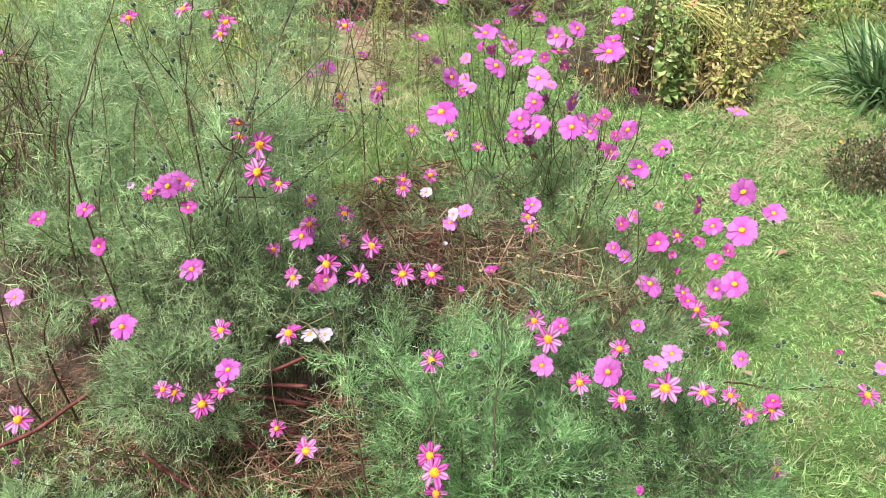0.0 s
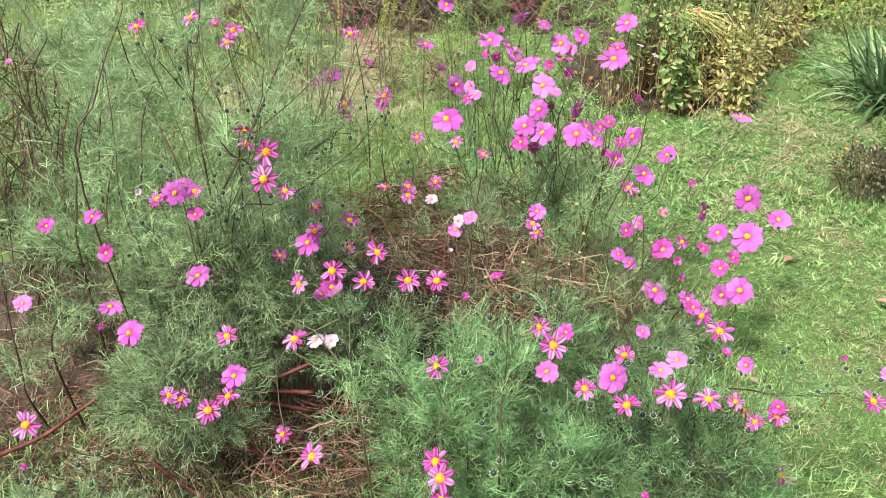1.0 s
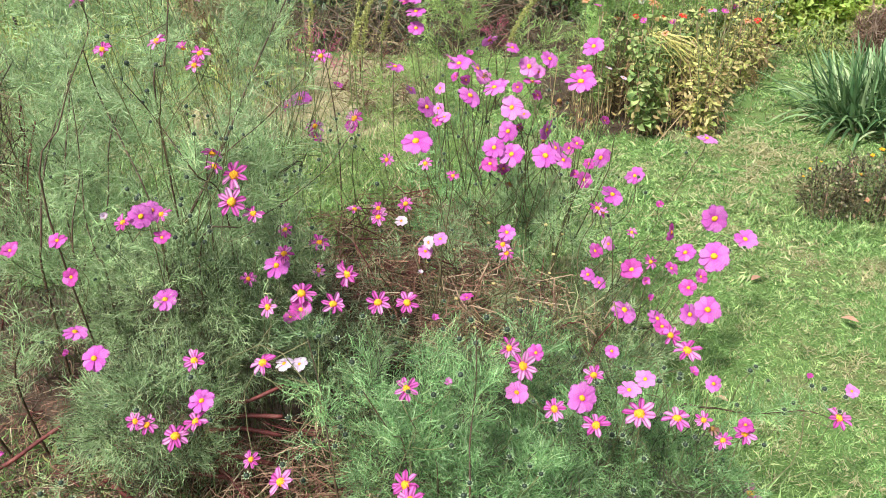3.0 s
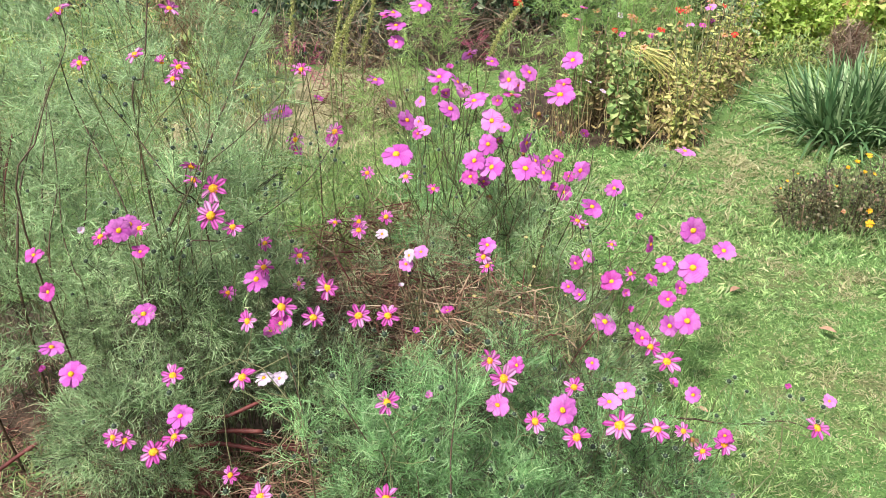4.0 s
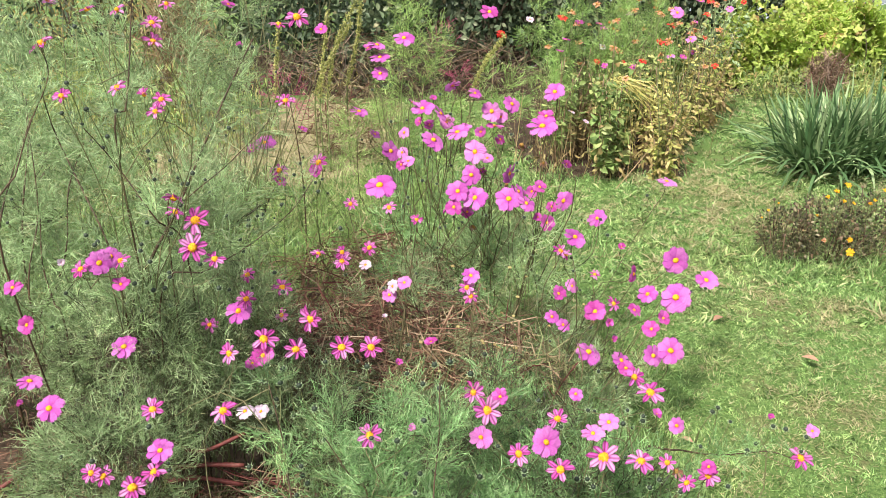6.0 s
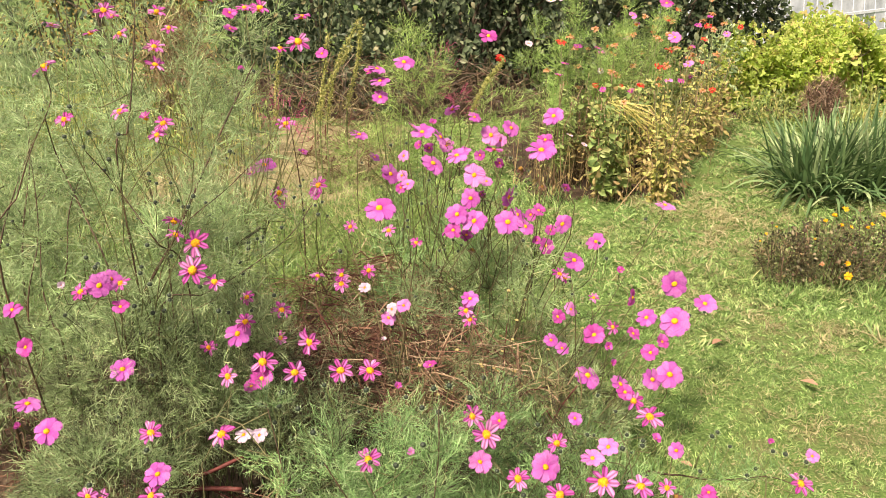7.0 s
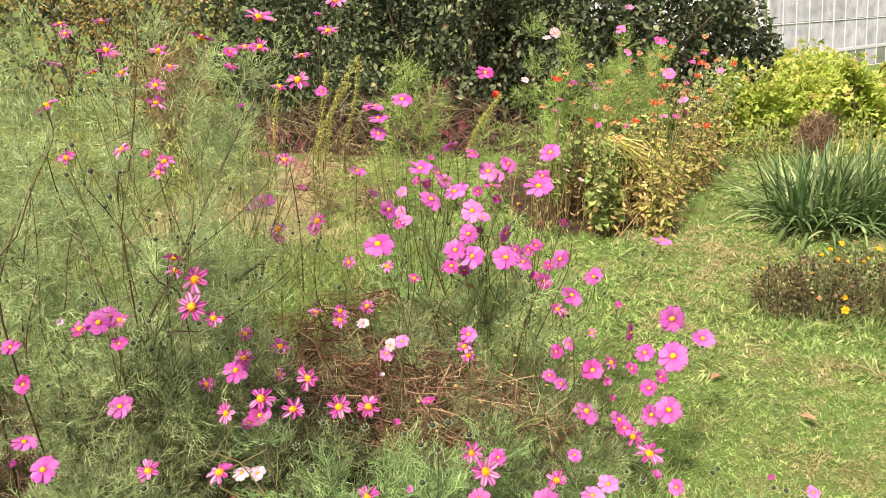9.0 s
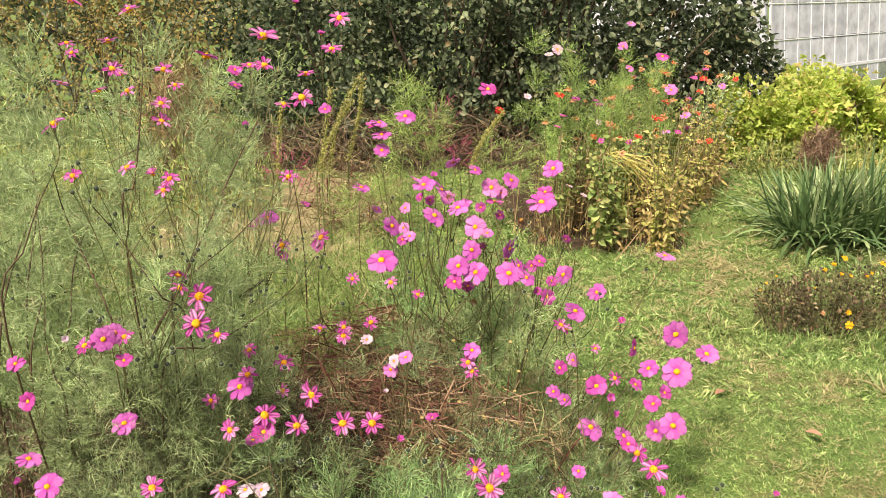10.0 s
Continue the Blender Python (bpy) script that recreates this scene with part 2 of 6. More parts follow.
LAWN = ground_material()
GRASS_TAN = leafy("grass_drying", [(0.0, (0.11, 0.15, 0.05)), (0.35, (0.21, 0.23, 0.09)), (0.7, (0.34, 0.31, 0.16)), (1.0, (0.46, 0.41, 0.24))], patch=(0.75, 1.2), patch_scale=3.0, through_light=0.25)
EARTH = rough_material("dry_earth", [(0.3, (0.13, 0.115, 0.065)), (0.55, (0.225, 0.20, 0.115)), (0.75, (0.33, 0.30, 0.18))], 9.0, 0.95, 0.8, 110.0, 0.1)
SOIL = rough_material("garden_soil", [(0.3, (0.024, 0.017, 0.012)), (0.55, (0.055, 0.040, 0.028)), (0.75, (0.11, 0.082, 0.058))], 14.0, 0.95, 0.9, 90.0, 0.1)


# ---- mesh tools ----
def mesh_of(name, V, F, mat, smooth=False):
    """A mesh of triangles from an array of points and one of indices."""
    V, F = np.ascontiguousarray(V, dtype=np.float32), np.ascontiguousarray(F, dtype=np.int32)
    me = bpy.data.meshes.new(name)
    me.vertices.add(len(V))
    me.vertices.foreach_set("co", V.ravel())
    me.loops.add(F.size)
    me.loops.foreach_set("vertex_index", F.ravel())
    me.polygons.add(len(F))
    me.polygons.foreach_set("loop_start", np.arange(0, F.size, 3, dtype=np.int32))
    if smooth:
        me.polygons.foreach_set("use_smooth", np.ones(len(F), dtype=bool))
    me.update(calc_edges=True)
    me.materials.append(mat)
    return me


def part(name, me, parent=None, label="", m=None, kind=""):
    ob = new(name, me)
    if parent is not None:
        ob.parent = parent
    if m is not None:
        ob.matrix_basis = m
    return tagged(ob, label, kind=kind)


def thing(name, base, label, category, group="", kind=""):
    ob = new(name)
    ob.empty_display_size = 0.1
    ob.location = base
    return tagged(ob, label, category, group, kind)


def unit(v):
    return v / (np.linalg.norm(v, axis=-1, keepdims=True) + 1e-9)


def frames_along(d, rng):
    """For each direction a turn that takes y to it, with any roll."""
    d = unit(d)
    a = unit(rng.normal(size=d.shape))
    x = unit(np.cross(d, a))
    z = np.cross(x, d)
    return np.stack([x, d, z], axis=-1)


def scatter(templates, pos, turns, size, rng):
    """Copies of small shapes, joined: one of the templates at each place."""
    which = rng.integers(len(templates), size=len(pos))
    Vs, Fs, n = [], [], 0
    for k, (v, f) in enumerate(templates):
        i = np.where(which == k)[0]
        if not len(i):
            continue
        s = np.asarray(size)[i]
        s = s.reshape(-1, 1, 1) if s.ndim == 1 else s[:, None, :]
        V = np.einsum("nij,nkj->nki", turns[i], v[None] * s) + pos[i][:, None]
        F = f[None] + (n + np.arange(len(i)) * len(v))[:, None, None]
        n += len(i) * len(v)
        Vs.append(V.reshape(-1, 3))
        Fs.append(F.reshape(-1, 3))
    return np.concatenate(Vs), np.concatenate(Fs)


def ribbons(P, width, rng):
    """Thin tapering blades, each through three points: P is (n, 3, 3)."""
    n = len(P)
    side = unit(np.cross(P[:, 2] - P[:, 0], rng.normal(size=(n, 3)))) * (np.broadcast_to(width, (n,))[:, None] / 2)
    V = np.stack([P[:, 0] - side, P[:, 0] + side, P[:, 1] - side, P[:, 1] + side, P[:, 2]], axis=1)
    F = np.array([[0, 1, 3], [0, 3, 2], [2, 3, 4]])
    return V.reshape(-1, 3), (F[None] + (np.arange(n) * 5)[:, None, None]).reshape(-1, 3)


def curve_points(points, n):
    """A smooth line of n points through the given ones."""
    P = np.array(points, dtype=float)
    if len(P) == 2:
        return P[0] + (P[1] - P[0]) * np.linspace(0, 1, n)[:, None]
    Q = np.concatenate([[2 * P[0] - P[1]], P, [2 * P[-1] - P[-2]]])
    u = np.linspace(0, len(P) - 1 - 1e-6, n)
    i = u.astype(int)
    t = (u - i)[:, None]
    a, b, c, d = Q[i], Q[i + 1], Q[i + 2], Q[i + 3]
    return 0.5 * (2 * b + (c - a) * t + (2 * a - 5 * b + 4 * c - d) * t**2 + (3 * b - a - 3 * c + d) * t**3)


def tube(points, r0, r1, n=8, sides=5, knobs=0.0, rng=None):
    C = curve_points(points, n)
    T = unit(np.gradient(C, axis=0))
    a = unit(np.cross(T, np.array([0.31, 0.77, 0.55])))
    b = np.cross(T, a)
    r = np.linspace(r0, r1, n)
    if knobs:
        r = r * (1 + knobs * rng.normal(size=n))
    w = np.arange(sides) * 2 * np.pi / sides
    V = C[:, None] + r[:, None, None] * (np.cos(w)[None, :, None] * a[:, None] + np.sin(w)[None, :, None] * b[:, None])
    F = []
    for i in range(n - 1):
        for j in range(sides):
            p, q = i * sides + j, i * sides + (j + 1) % sides
            F += [(p, q, q + sides), (p, q + sides, p + sides)]
    F += [(0, j + 1, j) for j in range(1, sides - 1)]
    e = (n - 1) * sides
    F += [(e, e + j, e + j + 1) for j in range(1, sides - 1)]
    return V.reshape(-1, 3), np.array(F)


def joined(pieces):
    Vs, Fs, n = [], [], 0
    for V, F in pieces:
        Vs.append(V)
        Fs.append(np.asarray(F) + n)
        n += len(V)
    return np.concatenate(Vs), np.concatenate(Fs)


def grid_faces(nu, nv):
    i, j = np.meshgrid(np.arange(nu - 1), np.arange(nv - 1), indexing="ij")
    a = (i * nv + j).ravel()
    return np.concatenate([np.stack([a, a + nv, a + nv + 1], 1), np.stack([a, a + nv + 1, a + 1], 1)])


# ---- small shapes ----
def strands(P, width, rng):
    """Fine threads of even width with a pointed end, each through four points: P is (n, 4, 3)."""
    n = len(P)
    side = unit(np.cross(P[:, 3] - P[:, 0], rng.normal(size=(n, 3)))) * (np.broadcast_to(width, (n,))[:, None] / 2)
    V = np.stack([P[:, 0] - side, P[:, 0] + side, P[:, 1] - side, P[:, 1] + side, P[:, 2] - side * 0.85, P[:, 2] + side * 0.85, P[:, 3]], axis=1)
    F = np.array([[0, 1, 3], [0, 3, 2], [2, 3, 5], [2, 5, 4], [4, 5, 6]])
    return V.reshape(-1, 3), (F[None] + (np.arange(n) * 7)[:, None, None]).reshape(-1, 3)


def frond(rng, pairs=5, forks=4, width=0.0125, spread=0.52):
    """A feathery leaf along y, 1 long: a midrib with pairs of side threads that fork widely and curl."""
    P, fine = [], []
    bend = rng.uniform(-0.25, 0.10)

    def rib(u):
        return np.array([0.04 * math.sin(4 * u), u, bend * u * u * 2])

    P.append(np.array([rib(0), rib(0.33), rib(0.66), rib(0.9)]))
    u4, u3 = np.array([0, 0.36, 0.7, 1.0])[:, None], np.array([0, 0.55, 1.0])[:, None]
    for i in range(pairs):
        u = 0.14 + 0.78 * i / pairs
        for side in (-1, 1):
            L = spread * (1.05 - 0.75 * abs(u - 0.38)) * rng.uniform(0.7, 1.2)
            ang = radians(rng.uniform(26, 62))
            d = np.array([side * math.sin(ang), math.cos(ang), rng.uniform(-0.15, 0.35)])
            a = rib(u + rng.uniform(-0.04, 0.04))
            curl = np.array([side * rng.uniform(-0.35, 0.25), rng.uniform(-0.25, 0.40), rng.uniform(-0.4, 0.3)])
            P.append(a + d * L * u4 + curl * L * u4 * u4)
            for k in range(forks):
                v = 0.22 + 0.62 * k / max(1, forks - 1)
                b = a + d * L * v + curl * L * v * v
                turn = (-1) ** k * side * radians(rng.uniform(28, 64))
                e = unit(np.array([d[0] * math.cos(turn) - d[1] * math.sin(turn), d[0] * math.sin(turn) + d[1] * math.cos(turn), d[2] + rng.uniform(-0.5, 0.5)]))
                l = L * rng.uniform(0.36, 0.66) * (1.12 - 0.45 * v)
                fine.append(b + e * l * u3 + (rng.normal(size=3) * 0.25 + unit(d) * 0.15) * l * u3 * u3)
    return joined([strands(np.array(P), width, rng), ribbons(np.array(fine), width * 0.95, rng)])


def oval_leaf(rng, width=0.42, fold=0.18, droop=0.25, rows=5):
    """A pointed oval leaf along y, 1 long, folded along its midrib."""
    s = np.linspace(0, 1, rows)
    w = width / 2 * np.sin(np.pi * np.clip(s * 0.93 + 0.05, 0, 1)) ** 0.8
    w[-1] = 0.01
    z = -droop * s * s
    curl = rng.uniform(-0.03, 0.03, size=rows)
    V = np.stack([np.stack([-w, s, z + fold * w * 2 + curl], 1), np.stack([0 * w, s, z], 1), np.stack([w, s, z + fold * w * 2 - curl], 1)], axis=1)
    return V.reshape(-1, 3), grid_faces(rows, 3)


def lobed_leaf(rng):
    """A broad, five-lobed leaf along y, 1 long."""
    n = 15
    a = np.linspace(-2.5, 2.5, n)
    r = 0.42 + 0.13 * np.cos(a * 3.6) + rng.uniform(-0.03, 0.03, n)
    rim = np.stack([np.sin(a) * r * 1.05, 0.42 + np.cos(a) * r, 0.10 * np.cos(a * 3.6) - 0.18 * r * r + rng.uniform(-0.03, 0.03, n)], 1)
    V = np.concatenate([[[0, 0.38, 0.03]], rim])
    return V, np.array([(0, i + 2, i + 1) for i in range(n - 1)])


def petal_shape(kind):
    s = np.array([0.08, 0.28, 0.52, 0.76, 0.93, 1.0])
    if kind == "broad":
        w, cols = np.array([0.05, 0.16, 0.275, 0.355, 0.33, 0.22]), np.linspace(-1, 1, 7)
        notch = np.array([-0.12, -0.01, -0.09, 0.02, -0.08, 0.0, -0.13])
        ripple, roll, arch = 0.034, -0.03, 0.10
    elif kind == "star":
        w, cols = np.array([0.06, 0.13, 0.185, 0.20, 0.14, 0.045]), np.linspace(-1, 1, 5)
        notch = np.array([-0.06, -0.02, 0, -0.02, -0.06])
        ripple, roll, arch = 0.0, 0.11, 0.12
    else:
        w, cols = np.array([0.06, 0.12, 0.17, 0.20, 0.17, 0.08]), np.linspace(-1, 1, 5)
        notch = np.array([-0.05, -0.01, 0, -0.01, -0.05])
        ripple, roll, arch = 0.01, 0.05, -0.12
    V = []
    for k, (a, b) in enumerate(zip(s, w)):
        for j, u in enumerate(cols):
            V.append((u * b, a + notch[j] * (a > 0.9) * 1.0 - 0.03 * u * u * a, 0.06 + arch * (a - 0.45 * a * a) * 1.2 - 0.10 * a**3 + roll * u * u + ripple * (-1) ** j * a))
    return np.array(V), grid_faces(len(s), len(cols))


def dome(radius, height, rings=4, sides=9, lumps=0.0, rng=None):
    V, F = [(0, 0, height)], []
    for i in range(1, rings + 1):
        a = i / rings * math.pi * 0.62
        for j in range(sides):
            w = 2 * math.pi * (j + 0.5 * (i % 2)) / sides
            k = 1 + (rng.uniform(-lumps, lumps) if lumps else 0)
            V.append((math.sin(a) * radius * k * math.cos(w), math.sin(a) * radius * k * math.sin(w), height * math.cos(a) * k))
    F += [(0, 1 + j, 1 + (j + 1) % sides) for j in range(sides)]
    for i in range(rings - 1):
        for j in range(sides):
            p, q = 1 + i * sides + j, 1 + i * sides + (j + 1) % sides
            F += [(p, p + sides, q + sides), (p, q + sides, q)]
    return np.array(V), np.array(F)


def raised(shape, by=0.06):
    return shape[0] + (0, 0, by), shape[1]


SHAPES = np.random.default_rng(5)
FRONDS = [frond(SHAPES) for _ in range(6)]
FRONDS_FAR = [frond(SHAPES, pairs=4, forks=3, width=0.0175, spread=0.62) for _ in range(6)]
FRONDS_AIRY = [frond(SHAPES, pairs=5, forks=4, width=0.0142, spread=0.54) for _ in range(6)]
FRONDS_FINE = [frond(SHAPES, pairs=3, forks=2, width=0.018, spread=0.6) for _ in range(4)]
OVALS = [oval_leaf(SHAPES, 0.40, 0.2, d, 4) for d in (0.1, 0.3, 0.5)]
BROAD_OVALS = [oval_leaf(SHAPES, 0.62, 0.2, d, 4) for d in (0.1, 0.25, 0.4)]
FAR_OVALS = [oval_leaf(SHAPES, 0.66, 0.2, d, 3) for d in (0.1, 0.3)]
LOBED = [lobed_leaf(SHAPES) for _ in range(4)]
PETALS = {}
for petal_kind, shape, petal_mat in (("B", "broad", PINK), ("M", "broad", MAGENTA), ("S", "star", STAR), ("P", "broad", PALE), ("W", "broad", WHITE),
                                     ("R", "zinnia", RED), ("O", "zinnia", ORANGE), ("D", "star", BROWNED), ("Y", "zinnia", YELLOW)):
    PETALS[petal_kind] = mesh_of("petal", *petal_shape(shape), petal_mat, True)
HEARTS = {
    "B": mesh_of("heart", *raised(dome(0.215, 0.17, 4, 10, 0.12, SHAPES)), HEART, True),
    "S": mesh_of("heart", *raised(dome(0.31, 0.30, 4, 10, 0.10, SHAPES)), HEART, True),
    "O": mesh_of("heart", *raised(dome(0.32, 0.32, 4, 9, 0.14, SHAPES)), HEART_BROWN, True),
}
bud_v, bud_f = dome(1.0, 1.0, 5, 8)
bud_v[:, 2] *= 0.9
BUD_MESH = mesh_of("bud", *joined([(bud_v, bud_f), (bud_v * (0.8, 0.8, -0.7) + (0, 0, -0.5), bud_f[:, ::-1])]), BUD, True)
bract_v, bract_f = [], []
for a in np.arange(8) * math.pi / 4:
    out, side = np.array([math.cos(a), math.sin(a), 0]), np.array([-math.sin(a), math.cos(a), 0])
    k = len(bract_v)
    bract_v += [out * 0.5 - side * 0.3 + (0, 0, -0.5), out * 0.5 + side * 0.3 + (0, 0, -0.5), out * 1.25 - side * 0.24 + (0, 0, -0.35), out * 1.25 + side * 0.24 + (0, 0, -0.35), out * 2.05 + (0, 0, 0.25)]
    bract_f += [(k, k + 1, k + 3), (k, k + 3, k + 2), (k + 2, k + 3, k + 4)]
BRACT_MESH = mesh_of("bract_ring", np.array(bract_v), np.array(bract_f), BRACT)


def flower(parent, kind, place, facing, size, rng, name="flower"):
    """A bloom: a domed heart with its petals round it, 2 * size across."""
    size *= 1.12 if kind == "S" else 1.0
    q = Vector(facing).to_track_quat("Z", "Y").to_matrix().to_4x4()
    m = Matrix.Translation(place) @ q @ pose(0, 0, 0, 0, 0, rng.uniform(0, 360)) @ Matrix.Scale(size, 4)
    heart = part(name, HEARTS["S" if kind == "S" else "O" if kind in "ROD" else "B"], parent, m=m)
    n = 8
    cup = rng.uniform(-6, 10)
    if kind == "M":
        cup = rng.uniform(0, 22)
    if size < 0.016:
        cup = rng.uniform(35, 60)
    if kind in "ROY":
        n = 12
    if kind == "D":
        cup = rng.uniform(-75, -30)
    for i in range(n):
        if rng.uniform() < 0.03 and kind in "SP":
            continue
        tilt = cup + (rng.uniform(-7, 7) if kind in "BPW" else rng.uniform(-14, 14)) + (rng.uniform(-30, 5) if kind == "O" else 0)
        long = rng.uniform(0.88, 1.05)
        part("petal", PETALS[kind], heart, m=pose(0, 0, 0.004 * i, 0, 0, 360 / n * i + rng.uniform(-7, 7)) @ pose(0, 0, 0, tilt, rng.uniform(8, 17) if kind in "BPW" else rng.uniform(-18, 18), 0) @ Matrix.Diagonal((rng.uniform(0.85, 1.08), long, 1, 1)))
    return heart


def bud(parent, place, facing, size, rng):
    q = Vector(facing).to_track_quat("Z", "Y").to_matrix().to_4x4()
    b = part("bud", BUD_MESH, parent, m=Matrix.Translation(place) @ q @ Matrix.Scale(size, 4))
    part("bract_ring", BRACT_MESH, b, "pale green star of bracts", m=pose(0, 0, 0, 0, 0, rng.uniform(0, 45)))
    return b


def in_blob(centre, radii, n, rng, shell=0.45):
    d = unit(rng.normal(size=(n, 3)))
    r = rng.uniform(shell**3, 1, size=n) ** (1 / 3)
    return np.array(centre) + d * r[:, None] * np.array(radii), d


def turned_up(way, hint):
    """Turns that take y along each way and z as near as can be to the hint."""
    y = unit(way)
    x = unit(np.cross(y, hint))
    return np.stack([x, y, np.cross(x, y)], axis=-1)


def fern_mass(base, blobs, rng, length=0.10, templates=None, withered=0.15, shell=0.72):
    """Feathery foliage in tufts: each shoot ends in a rosette of leaves that spread outwards, with gaps between;
    withered leaves further in, which cosmos() colours dark to stand in for shade. Returns leaves, inner leaves and
    shoots.
    """
    out, inner, shoots = [], [], []
    base = np.array(base, float)
    k = 9
    for centre, radii, n in blobs:
        centre, radii = np.array(centre), np.array(radii)
        tufts = []
        for _ in range(max(4, round(n * (0.85 if shell < 0.5 else 0.74) / k))):
            p, d = in_blob(centre, radii, 8, rng, shell)
            seen = d @ np.array([0, -0.5, 0.6])
            gap = np.array([min([np.linalg.norm(q - c) for c, _ in tufts] or [1.0]) for q in p])
            best = int(np.argmax(gap + 0.03 * (seen > -0.25)))
            tufts.append((p[best], d[best]))
        for tip, d in tufts:
            tip[2] = max(tip[2], 0.05)
            foot = np.array([base[0] + (tip[0] - base[0]) * 0.7, base[1] + (tip[1] - base[1]) * 0.7, 0.0]) + rng.normal(size=3) * (0.03, 0.03, 0)
            line = curve_points([foot, (foot + tip) / 2 + rng.normal(size=3) * 0.02, tip], 10)
            axis = unit(d * 0.75 + np.array([0, -0.15, 0.65]) + rng.normal(size=3) * 0.15)
            big = length * rng.uniform(0.62, 1.0)
            turn = rng.uniform(0, 2 * np.pi) + np.arange(k) * 2.4
            a = unit(np.cross(axis, (0.3, 0.8, 0.1)))
            ring = np.cos(turn)[:, None] * a + np.sin(turn)[:, None] * np.cross(axis, a)
            way = unit(axis + ring * np.linspace(0.25, 1.5, k)[:, None] + rng.normal(size=(k, 3)) * 0.12)
            pos = tip - axis * big * np.linspace(0.05, 0.75, k)[:, None]
            pos[:, 2] = np.maximum(pos[:, 2], 0.02)
            hint = unit(axis - ring * 0.5 + rng.normal(size=(k, 3)) * 0.35)
            out.append(scatter(templates or FRONDS, pos - base, turned_up(way, hint), big * rng.uniform(0.75, 1.15, k), rng))
            shoots.append(tube(line[2:] - base, 0.0014, 0.0008, 5, 3))
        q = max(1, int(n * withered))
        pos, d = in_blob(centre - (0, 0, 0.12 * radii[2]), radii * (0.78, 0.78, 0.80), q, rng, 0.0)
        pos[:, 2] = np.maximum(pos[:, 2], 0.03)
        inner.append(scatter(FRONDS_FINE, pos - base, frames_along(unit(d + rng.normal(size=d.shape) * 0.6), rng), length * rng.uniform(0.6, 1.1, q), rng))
    return joined(out), joined(inner), joined(shoots)


